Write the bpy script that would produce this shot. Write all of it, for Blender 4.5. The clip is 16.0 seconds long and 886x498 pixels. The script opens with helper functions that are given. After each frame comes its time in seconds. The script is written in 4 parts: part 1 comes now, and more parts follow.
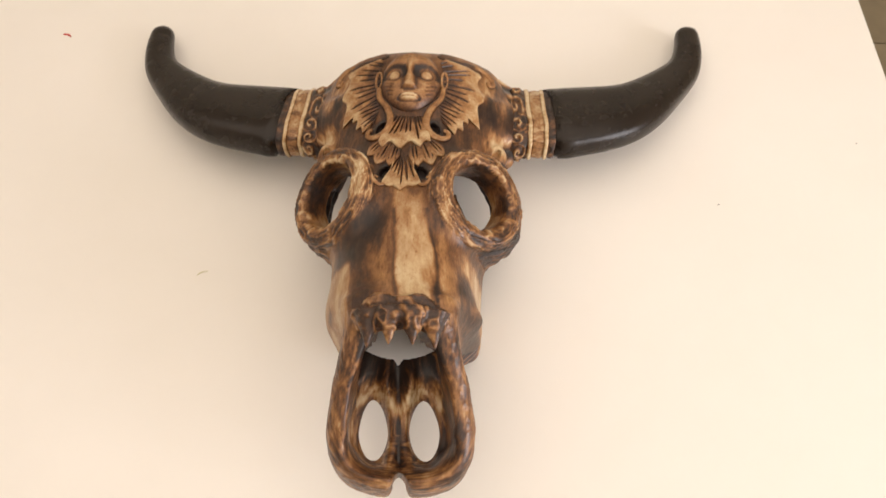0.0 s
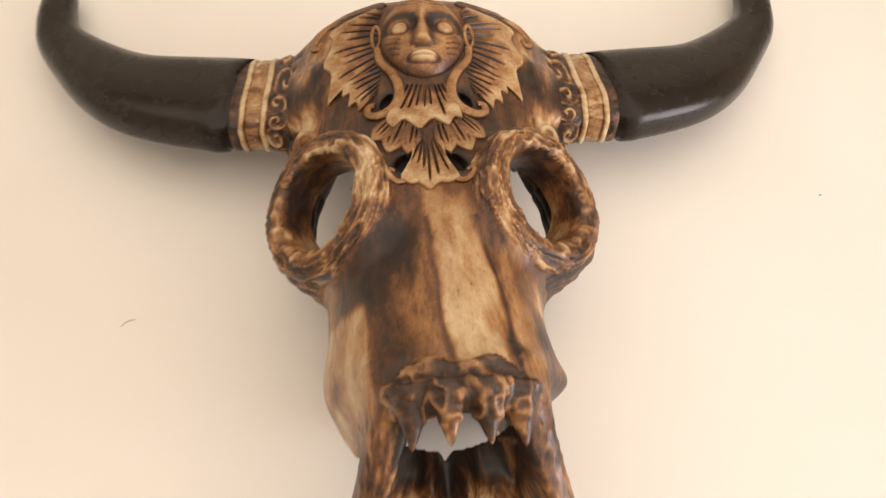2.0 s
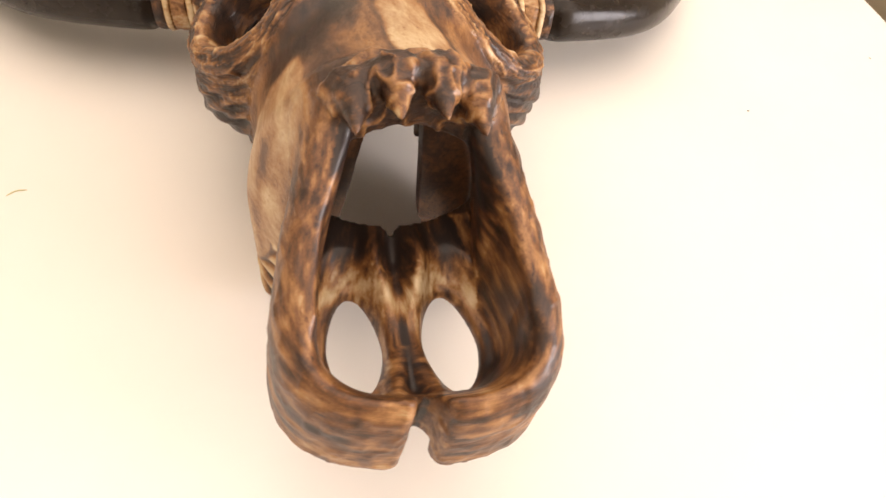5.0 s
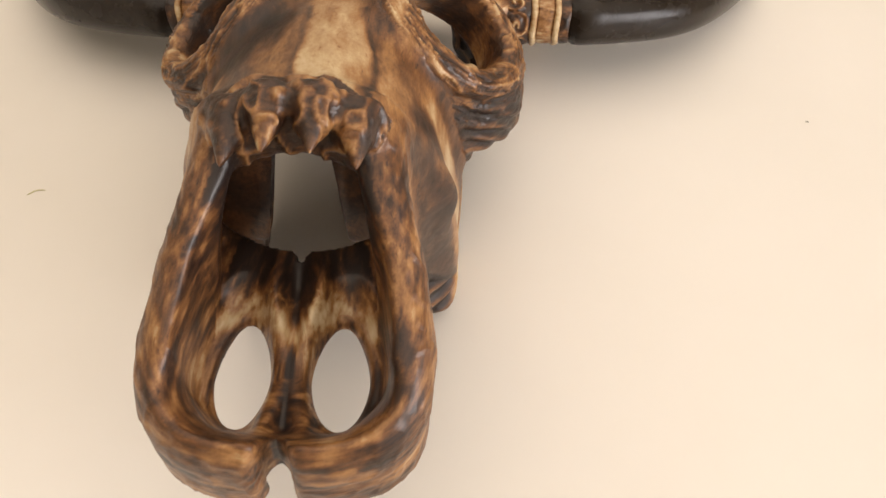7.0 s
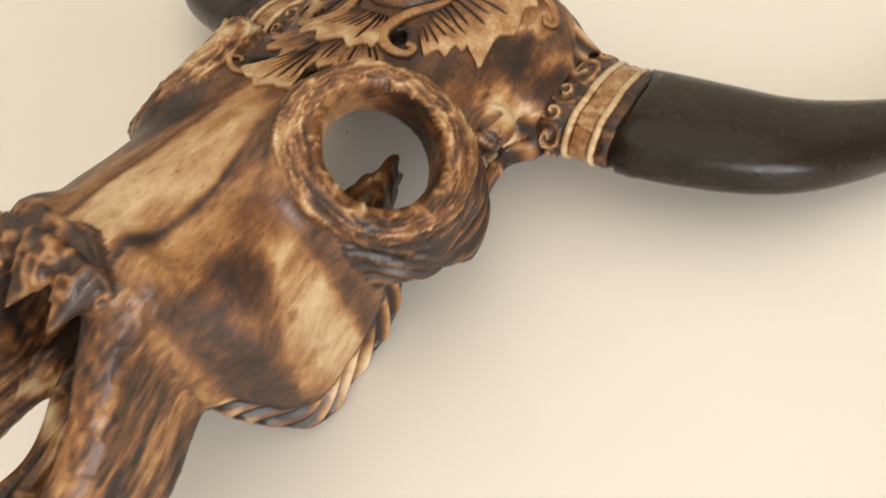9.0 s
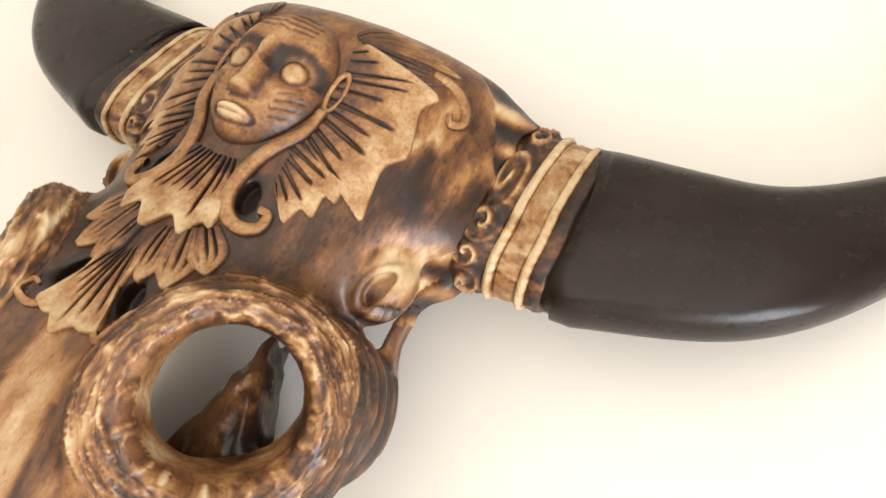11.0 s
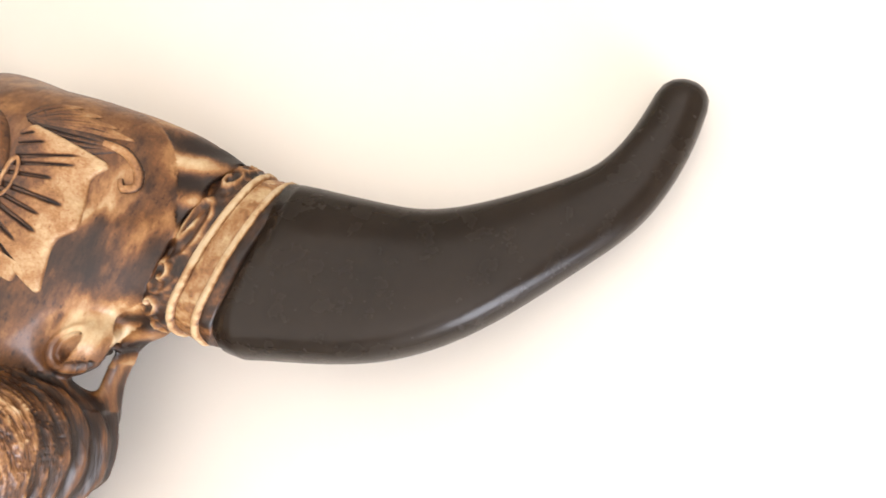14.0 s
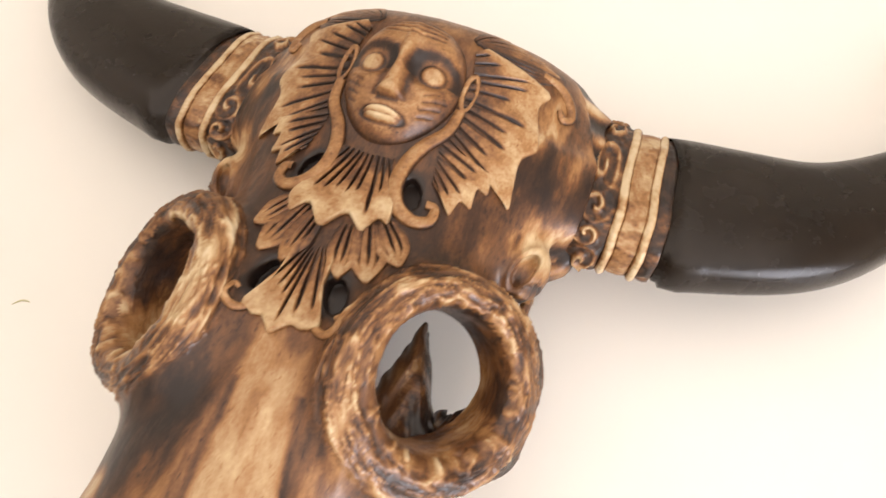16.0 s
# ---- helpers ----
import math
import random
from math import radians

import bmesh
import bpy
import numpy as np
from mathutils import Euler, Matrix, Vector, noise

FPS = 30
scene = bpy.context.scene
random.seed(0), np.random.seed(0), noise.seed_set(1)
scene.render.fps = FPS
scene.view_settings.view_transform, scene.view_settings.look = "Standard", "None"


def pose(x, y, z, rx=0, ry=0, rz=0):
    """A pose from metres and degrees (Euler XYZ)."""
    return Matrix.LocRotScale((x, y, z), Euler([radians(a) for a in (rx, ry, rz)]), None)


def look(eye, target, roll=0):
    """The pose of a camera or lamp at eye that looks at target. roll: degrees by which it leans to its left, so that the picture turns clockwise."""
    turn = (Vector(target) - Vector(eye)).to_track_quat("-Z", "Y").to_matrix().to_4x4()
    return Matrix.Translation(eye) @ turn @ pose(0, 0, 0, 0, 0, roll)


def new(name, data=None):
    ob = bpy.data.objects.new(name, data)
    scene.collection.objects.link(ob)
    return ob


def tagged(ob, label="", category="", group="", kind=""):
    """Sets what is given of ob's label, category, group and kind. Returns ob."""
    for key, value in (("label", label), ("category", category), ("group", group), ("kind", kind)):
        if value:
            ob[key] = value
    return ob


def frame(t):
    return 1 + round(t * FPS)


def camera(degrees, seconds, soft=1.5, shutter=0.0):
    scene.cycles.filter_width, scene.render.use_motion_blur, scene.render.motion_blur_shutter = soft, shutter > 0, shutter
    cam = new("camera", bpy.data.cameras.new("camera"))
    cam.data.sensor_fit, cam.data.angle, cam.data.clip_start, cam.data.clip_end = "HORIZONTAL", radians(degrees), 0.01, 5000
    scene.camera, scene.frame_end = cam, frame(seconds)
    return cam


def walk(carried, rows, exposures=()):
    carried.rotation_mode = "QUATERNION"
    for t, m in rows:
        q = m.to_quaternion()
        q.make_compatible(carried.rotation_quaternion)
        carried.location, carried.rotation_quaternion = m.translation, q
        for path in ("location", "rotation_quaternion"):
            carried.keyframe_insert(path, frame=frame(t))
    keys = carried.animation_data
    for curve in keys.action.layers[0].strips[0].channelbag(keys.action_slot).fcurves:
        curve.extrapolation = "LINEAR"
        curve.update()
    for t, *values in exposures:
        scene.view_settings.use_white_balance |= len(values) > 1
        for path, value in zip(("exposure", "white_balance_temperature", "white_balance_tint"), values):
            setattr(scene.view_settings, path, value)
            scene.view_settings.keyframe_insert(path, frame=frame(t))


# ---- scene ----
cam = camera(66.0, 16.0, 1.5, 0.5)
PATH = [
    (0, (0.057, -0.302, 0.647), (-0.01, 0.623, -1.125), -2.9),
    (0.5, (0.046, -0.288, 0.623), (-0.005, 0.589, -1.174), -2.1),
    (1, (0.038, -0.262, 0.578), (0.042, 0.616, -1.219), 0.0),
    (1.5, (-0.001, -0.24, 0.53), (0.033, 0.608, -1.281), 2.0),
    (2, (-0.014, -0.199, 0.475), (0.086, 0.745, -1.285), 3.4),
    (2.5, (-0.02, -0.176, 0.419), (0.221, 0.782, -1.321), 8.6),
    (3, (-0.043, -0.167, 0.373), (0.384, 0.861, -1.288), 13.4),
    (3.5, (-0.06, -0.178, 0.358), (0.451, 0.887, -1.256), 14.9),
    (4, (-0.073, -0.206, 0.344), (0.448, 0.924, -1.221), 13.8),
    (4.5, (-0.059, -0.262, 0.344), (0.404, 0.918, -1.203), 12.6),
    (5, (-0.027, -0.334, 0.339), (0.308, 0.927, -1.176), 10.1),
    (7.5, (0.09, -0.291, 0.348), (-0.059, 0.943, -1.219), -2.7),
    (8, (0.116, -0.26, 0.35), (-0.177, 0.959, -1.209), -4.4),
    (8.5, (0.19, -0.214, 0.355), (-0.367, 0.839, -1.252), -7.4),
    (9, (0.241, -0.148, 0.367), (-0.534, 0.736, -1.251), -12.5),
    (9.5, (0.259, -0.086, 0.361), (-0.631, 0.716, -1.241), -18.0),
    (10, (0.228, -0.027, 0.356), (-0.609, 0.664, -1.323), -21.2),
    (12.5, (0.206, 0.078, 0.383), (-0.396, 0.503, -1.477), -37.4),
    (13, (0.266, 0.102, 0.38), (-0.445, 0.508, -1.444), -43.5),
    (13.5, (0.346, 0.154, 0.372), (-0.39, 0.41, -1.47), -50.5),
    (14, (0.362, 0.164, 0.37), (-0.338, 0.413, -1.486), -50.5),
    (14.5, (0.282, 0.128, 0.398), (-0.259, 0.353, -1.515), -47.4),
    (15, (0.204, 0.075, 0.411), (-0.218, 0.455, -1.507), -29.5),
    (15.5, (0.134, 0.023, 0.405), (-0.25, 0.569, -1.48), -16.6),
    (16, (0.1, -0.023, 0.409), (-0.235, 0.637, -1.449), -8.4),
]
EXPOSURES = [(0, 0.02, 6470, 17), (2, 0.07, 6600, 18), (3.5, 0.26, 6610, 18), (4.5, 0.58, 6680, 20), (5, 0.54, 6720, 21), (7.5, -0.10, 6540, 14), (9, -0.02, 6330, 11), (10, 0.08, 6130, 11), (12.5, 0.95, 5900, 11), (13.5, 0.78, 6000, 15), (14.3, 0.44, 5950, 16), (15, 0.32, 5980, 15), (16, 0.41, 6100, 17)]
walk(cam, [(t, look(eye, target, roll)) for t, eye, target, roll in PATH], EXPOSURES)

# ---- light: a room with a window and a ceiling lamp ----
FLOOR = -0.75
ROOM = (-2.2, 2.4, -1.9, 2.3, 1.85)


def area_lamp(name, m, sx, sy, watts, colour):
    data = bpy.data.lights.new(name, "AREA")
    data.shape, data.size, data.size_y, data.energy, data.color = "RECTANGLE", sx, sy, watts, colour
    ob = new(name, data)
    ob.matrix_world = m
    return ob


world = bpy.data.worlds.new("sky")
world.use_nodes = True
scene.world = world
wn = world.node_tree
sky = wn.nodes.new("ShaderNodeTexSky")
sky.sky_type, sky.sun_disc, sky.sun_elevation, sky.sun_rotation = "NISHITA", False, radians(35), radians(200)
wn.links.new(sky.outputs[0], wn.nodes["Background"].inputs[0])
wn.nodes["Background"].inputs[1].default_value = 0.12

area_lamp("window_light", look((2.39, -1.15, 0.78), (0.0, -1.15, 0.70)), 1.36, 1.36, 60, (0.98, 0.965, 0.94))
area_lamp("ceiling_light", look((-0.10, 0.30, 1.80), (-0.09, 0.28, 0.0)), 3.3, 3.3, 35.4, (1.0, 0.90, 0.75))


# ---- materials ----
def material(name, rough=0.5, metal=0.0):
    mat = bpy.data.materials.new(name)
    mat.use_nodes = True
    nt = mat.node_tree
    b = nt.nodes["Principled BSDF"]
    b.inputs["Roughness"].default_value, b.inputs["Metallic"].default_value = rough, metal
    return mat, nt, b


def node(nt, kind, **sockets):
    n = nt.nodes.new(kind)
    for key, v in sockets.items():
        n.inputs[key].default_value = v
    return n


def ramp(nt, fac, stops):
    r = nt.nodes.new("ShaderNodeValToRGB")
    while len(r.color_ramp.elements) < len(stops):
        r.color_ramp.elements.new(0.5)
    for e, (p, c) in zip(r.color_ramp.elements, stops):
        e.position, e.color = p, (*c, 1) if len(c) == 3 else c
    nt.links.new(fac, r.inputs[0])
    return r.outputs[0]


def mapped(nt, scale):
    tc = nt.nodes.new("ShaderNodeTexCoord")
    mp = nt.nodes.new("ShaderNodeMapping")
    mp.inputs["Scale"].default_value = scale
    nt.links.new(tc.outputs["Object"], mp.inputs[0])
    return mp.outputs[0]


def noise_tex(nt, vec, scale, detail=4.0, rough=0.6):
    n = node(nt, "ShaderNodeTexNoise", Scale=scale, Detail=detail, Roughness=rough)
    nt.links.new(vec, n.inputs["Vector"])
    return n.outputs[0]


def maths(nt, op, a, b):
    m = nt.nodes.new("ShaderNodeMath")
    m.operation = op
    for i, v in enumerate((a, b)):
        if isinstance(v, (int, float)):
            m.inputs[i].default_value = v
        else:
            nt.links.new(v, m.inputs[i])
    return m.outputs[0]


def bumped(nt, b, height, strength, distance=0.001):
    n = node(nt, "ShaderNodeBump", Strength=strength, Distance=distance)
    nt.links.new(height, n.inputs["Height"])
    nt.links.new(n.outputs[0], b.inputs["Normal"])


BONE = [(0.0, (0.615, 0.485, 0.305)), (0.2, (0.505, 0.355, 0.19)), (0.42, (0.32, 0.158, 0.057)), (0.62, (0.147, 0.061, 0.0215)), (0.8, (0.050, 0.0222, 0.0108)), (1.0, (0.017, 0.0092, 0.0065))]


def antique(name, base, spread, rough=0.44, coat=0.22):
    """Lacquered carving with brown antique stain. Attributes: 'stain' where it was brushed on, with some painted-in
    shade and highlight, 'grain' the direction of the streaks, 'worm' how deeply the surface is scored with small carved
    lines."""
    mat, nt, b = material(name, rough)

    def attribute(key):
        att = nt.nodes.new("ShaderNodeAttribute")
        att.attribute_name = key
        return att

    vec, even = attribute("grain").outputs["Vector"], mapped(nt, (1, 1, 1))
    big, fine, dust = noise_tex(nt, vec, 60.0, 7.0, 0.65), noise_tex(nt, vec, 340.0, 6.0, 0.75), noise_tex(nt, even, 700.0, 5.0, 0.75)
    worm = attribute("worm").outputs["Fac"]
    scored = maths(nt, "ABSOLUTE", maths(nt, "SUBTRACT", noise_tex(nt, vec, 130.0, 2.5, 0.55), 0.5), 0.0)
    groove = maths(nt, "SUBTRACT", 1.0, maths(nt, "MINIMUM", maths(nt, "MULTIPLY", scored, 17.0), 1.0))
    groove = maths(nt, "MULTIPLY", groove, worm)
    crest = maths(nt, "MULTIPLY", maths(nt, "MINIMUM", maths(nt, "MAXIMUM", maths(nt, "SUBTRACT", scored, 0.07), 0.0), 0.10), worm)
    f = maths(nt, "ADD", attribute("stain").outputs["Fac"], base)
    f = maths(nt, "ADD", f, maths(nt, "MULTIPLY", maths(nt, "SUBTRACT", big, 0.5), spread * 1.2))
    f = maths(nt, "ADD", f, maths(nt, "MULTIPLY", maths(nt, "SUBTRACT", fine, 0.5), spread * 0.85))
    f = maths(nt, "ADD", f, maths(nt, "MULTIPLY", maths(nt, "SUBTRACT", dust, 0.5), spread * 0.40))
    fleck = maths(nt, "MAXIMUM", maths(nt, "SUBTRACT", noise_tex(nt, vec, 560.0, 3.0, 0.6), 0.60), 0.0)
    f = maths(nt, "ADD", f, maths(nt, "MULTIPLY", fleck, 2.4 * spread))
    f = maths(nt, "ADD", f, maths(nt, "MULTIPLY", groove, 0.30))
    f = maths(nt, "SUBTRACT", f, maths(nt, "MULTIPLY", crest, 1.8))
    nt.links.new(ramp(nt, f, BONE), b.inputs["Base Color"])
    rr = maths(nt, "ADD", maths(nt, "MULTIPLY", fine, 0.35), rough - 0.16)
    nt.links.new(rr, b.inputs["Roughness"])
    b.inputs["Specular IOR Level"].default_value = 0.36
    b.inputs["Coat Weight"].default_value, b.inputs["Coat Roughness"].default_value = coat, 0.20
    height = maths(nt, "ADD", maths(nt, "MULTIPLY", fine, 0.35), maths(nt, "MULTIPLY", dust, 0.10))
    height = maths(nt, "SUBTRACT", height, maths(nt, "MULTIPLY", groove, 0.9))
    bumped(nt, b, height, 0.45, 0.0012)
    return mat


M_bone = antique("stained_bone", 0.0, 0.50)
M_ring = antique("stained_rim", 0.0, 0.42, 0.42, 0.28)
M_leaf = antique("pale_leaf", 0.34, 0.6, 0.46, 0.2)

M_horn, nt, b = material("black_horn", 0.34)
v = mapped(nt, (1, 1, 1))
nt.links.new(ramp(nt, noise_tex(nt, v, 26.0), [(0.3, (0.0140, 0.0098, 0.0070)), (0.7, (0.0225, 0.0158, 0.0115))]), b.inputs["Base Color"])
nt.links.new(ramp(nt, noise_tex(nt, v, 60.0), [(0.3, (0.17,) * 3), (0.75, (0.34,) * 3)]), b.inputs["Roughness"])
b.inputs["Specular IOR Level"].default_value = 0.28
bumped(nt, b, noise_tex(nt, v, 140.0), 0.12)

M_table, nt, b = material("white_laminate", 0.42)
v = mapped(nt, (1, 1, 1))
nt.links.new(ramp(nt, noise_tex(nt, v, 5.0), [(0.3, (0.80, 0.765, 0.705)), (0.7, (0.825, 0.79, 0.735))]), b.inputs["Base Color"])
nt.links.new(ramp(nt, noise_tex(nt, v, 18.0), [(0.3, (0.38,) * 3), (0.7, (0.5,) * 3)]), b.inputs["Roughness"])

M_wall, nt, b = material("wall_paint", 0.8)
nt.links.new(ramp(nt, noise_tex(nt, mapped(nt, (1, 1, 1)), 3.0), [(0.3, (0.70, 0.66, 0.58)), (0.7, (0.76, 0.72, 0.64))]), b.inputs["Base Color"])
M_tile, nt, b = material("floor_tile", 0.45)
nt.links.new(ramp(nt, noise_tex(nt, mapped(nt, (1, 1, 1)), 9.0), [(0.3, (0.19, 0.15, 0.09)), (0.7, (0.25, 0.20, 0.125))]), b.inputs["Base Color"])
M_grout, nt, b = material("grout", 0.9)
b.inputs["Base Color"].default_value = (0.06, 0.05, 0.04, 1)
M_steel, nt, b = material("grey_steel", 0.35, 1.0)
b.inputs["Base Color"].default_value = (0.5, 0.5, 0.5, 1)


# ---- mesh helpers ----
def part(name, bm, mat, parent=None, label="", smooth=True):
    me = bpy.data.meshes.new(name)
    bm.to_mesh(me)
    bm.free()
    me.materials.append(mat)
    me.polygons.foreach_set("use_smooth", [smooth] * len(me.polygons))
    ob = new(name, me)
    ob.parent = parent
    return tagged(ob, label)


def soft_step(a, lo, hi):
    t = np.clip((a - lo) / (hi - lo), 0, 1)
    return t * t * (3 - 2 * t)


def settle(P):
    """The carving as it came out by hand: the snout leans and turns a little to one side, one horn sits lower than the other."""
    P = np.array(P, np.float64)
    x, y, z = P[:, 0].copy(), P[:, 1].copy(), P[:, 2]
    far = np.abs(x)
    snout = soft_step(-y, 0.0, 0.12)
    left = x < 0
    P[:, 0] += snout * (0.10 * np.clip(z - 0.10, -0.02, 0.1) + 0.065 * np.clip(-0.10 - y, 0, 0.15))
    P[:, 0] += left * (0.035 * np.minimum(far, 0.14) - 0.009 * soft_step(far, 0.16, 0.31))
    right = ~left
    P[:, 0] += right * 0.0070 * soft_step(x, 0.030, 0.055) * soft_step(-z, -0.105, -0.045) * soft_step(-y, -0.020, 0.020) * (1 - soft_step(-y, 0.085, 0.115))
    P[:, 0] += right * 0.0042 * soft_step(-z, -0.118, -0.085) * soft_step(x, 0.072, 0.092) * soft_step(y, -0.030, 0.005) * (1 - soft_step(y, 0.055, 0.080))
    outer = soft_step(far, 0.075, 0.105) * soft_step(y, 0.05, 0.09)
    P[:, 2] += 0.005 * soft_step(y, 0.14, 0.20) * (1 - outer)
    P[:, 1] += np.maximum(0.0025 * soft_step(y, 0.13, 0.20), 0.006 * outer) + 0.006 * soft_step(-y, 0.08, 0.13)
    P[:, 1] += soft_step(far, 0.10, 0.16) * (-0.0005 * left) + 0.004 * soft_step(far, 0.22, 0.31)
    return P


def array_part(name, verts, faces, mat, parent=None, label="", stain=None, normals=None, grain=None, worm=None):
    me = bpy.data.meshes.new(name)
    grain = verts if grain is None else grain
    verts = settle(verts)
    me.vertices.add(len(verts))
    me.vertices.foreach_set("co", np.asarray(verts, np.float32).ravel())
    n, k = faces.shape
    me.loops.add(n * k)
    me.loops.foreach_set("vertex_index", faces.astype(np.int32).ravel())
    me.polygons.add(n)
    me.polygons.foreach_set("loop_start", np.arange(0, n * k, k, dtype=np.int32))
    me.update(calc_edges=True)
    me.validate()
    me.polygons.foreach_set("use_smooth", np.ones(len(me.polygons), bool))
    if stain is not None:
        me.attributes.new("stain", "FLOAT", "POINT").data.foreach_set("value", np.asarray(stain, np.float32))
        me.attributes.new("grain", "FLOAT_VECTOR", "POINT").data.foreach_set("vector", np.asarray(grain, np.float32).ravel())
        me.attributes.new("worm", "FLOAT", "POINT").data.foreach_set("value", np.asarray([0.0] * len(verts) if worm is None else worm, np.float32))
    if normals is not None:
        me.normals_split_custom_set_from_vertices(normals.tolist())
    me.materials.append(mat)
    ob = new(name, me)
    ob.parent = parent
    return tagged(ob, label)


def box(bm, x0, y0, z0, x1, y1, z1, bevel=0.0):
    m = Matrix.Translation(((x0 + x1) / 2, (y0 + y1) / 2, (z0 + z1) / 2)) @ Matrix.Diagonal((x1 - x0, y1 - y0, z1 - z0, 1))
    made = bmesh.ops.create_cube(bm, size=1, matrix=m)
    if bevel:
        bmesh.ops.bevel(bm, geom=list({e for v in made["verts"] for e in v.link_edges}), offset=bevel, segments=2, affect="EDGES")
    return bm


def hash01(i, j, k, seed):
    n = (i.astype(np.int64) * 374761393 + j.astype(np.int64) * 668265263 + k.astype(np.int64) * 2147483647 + seed * 1274126177) & 0xFFFFFFFF
    n = ((n ^ (n >> 13)) * 1274126177) & 0xFFFFFFFF
    return ((n ^ (n >> 16)) & 0xFFFF).astype(np.float32) / 65535.0


def vnoise(P, scale, seed=0):
    """Smooth value noise from 0 to 1 at the rows of P."""
    q = P * scale
    i = np.floor(q).astype(np.int64)
    f = (q - i).astype(np.float32)
    f = f * f * (3 - 2 * f)
    out = 0
    for a in (0, 1):
        for c in (0, 1):
            for d in (0, 1):
                wgt = (f[:, 0] if a else 1 - f[:, 0]) * (f[:, 1] if c else 1 - f[:, 1]) * (f[:, 2] if d else 1 - f[:, 2])
                out = out + wgt * hash01(i[:, 0] + a, i[:, 1] + c, i[:, 2] + d, seed)
    return out


def fbm(P, scale, seed=0, octaves=3):
    return sum(vnoise(P, scale * 2**o, seed + o) * 0.5**o for o in range(octaves)) / sum(0.5**o for o in range(octaves))


# ---- the table and the room ----
TABLE = (-0.86, -0.46, 0.563, 0.66)
table = tagged(new("table"), "white laminate table with a steel frame, on a tiled floor", "table")
table.location = (0, 0, FLOOR)
bm = bmesh.new()
box(bm, TABLE[0], TABLE[1], -0.026 - FLOOR, TABLE[2], TABLE[3], -FLOOR, 0.0025)
part("tabletop", bm, M_table, table, smooth=False)
for x in (TABLE[0] + 0.06, TABLE[2] - 0.06):
    for y in (TABLE[1] + 0.06, TABLE[3] - 0.06):
        bm = bmesh.new()
        box(bm, x - 0.02, y - 0.02, 0.0, x + 0.02, y + 0.02, -0.0265 - FLOOR, 0.003)
        part("leg", bm, M_steel, table, smooth=False)

X0, X1, Y0, Y1, ZC = ROOM


def setting(name, boxes, mat, label):
    bm = bmesh.new()
    for bx in boxes:
        box(bm, *bx)
    return tagged(part(name, bm, mat, smooth=False), label, kind="structure")


setting("ceiling", [(X0 - 0.1, Y0 - 0.1, ZC, X1 + 0.1, Y1 + 0.1, ZC + 0.1)], M_wall, "plain pale painted ceiling")
setting("wall_west", [(X0 - 0.1, Y0 - 0.1, FLOOR - 0.1, X0, Y1 + 0.1, ZC)], M_wall, "plain pale painted wall")
setting("wall_north", [(X0, Y1, FLOOR - 0.1, X1, Y1 + 0.1, ZC)], M_wall, "plain pale painted wall")
setting("wall_south", [(X0, Y0 - 0.1, FLOOR - 0.1, X1, Y0, ZC)], M_wall, "plain pale painted wall")
WY0, WY1, WZ0, WZ1 = -1.85, -0.45, 0.08, 1.48
setting("wall_east", [(X1, Y0 - 0.1, FLOOR - 0.1, X1 + 0.1, WY0, ZC), (X1, WY1, FLOOR - 0.1, X1 + 0.1, Y1 + 0.1, ZC), (X1, WY0, FLOOR - 0.1, X1 + 0.1, WY1, WZ0), (X1, WY0, WZ1, X1 + 0.1, WY1, ZC)], M_wall, "plain pale painted wall with a window opening")
setting("floor", [(X0, Y0, FLOOR - 0.1, X1, Y1, FLOOR - 0.006)], M_grout, "tiled floor with dark joints")


# ---- the carved skull: a hollow shell built from a signed field ----
STEP = 0.0012


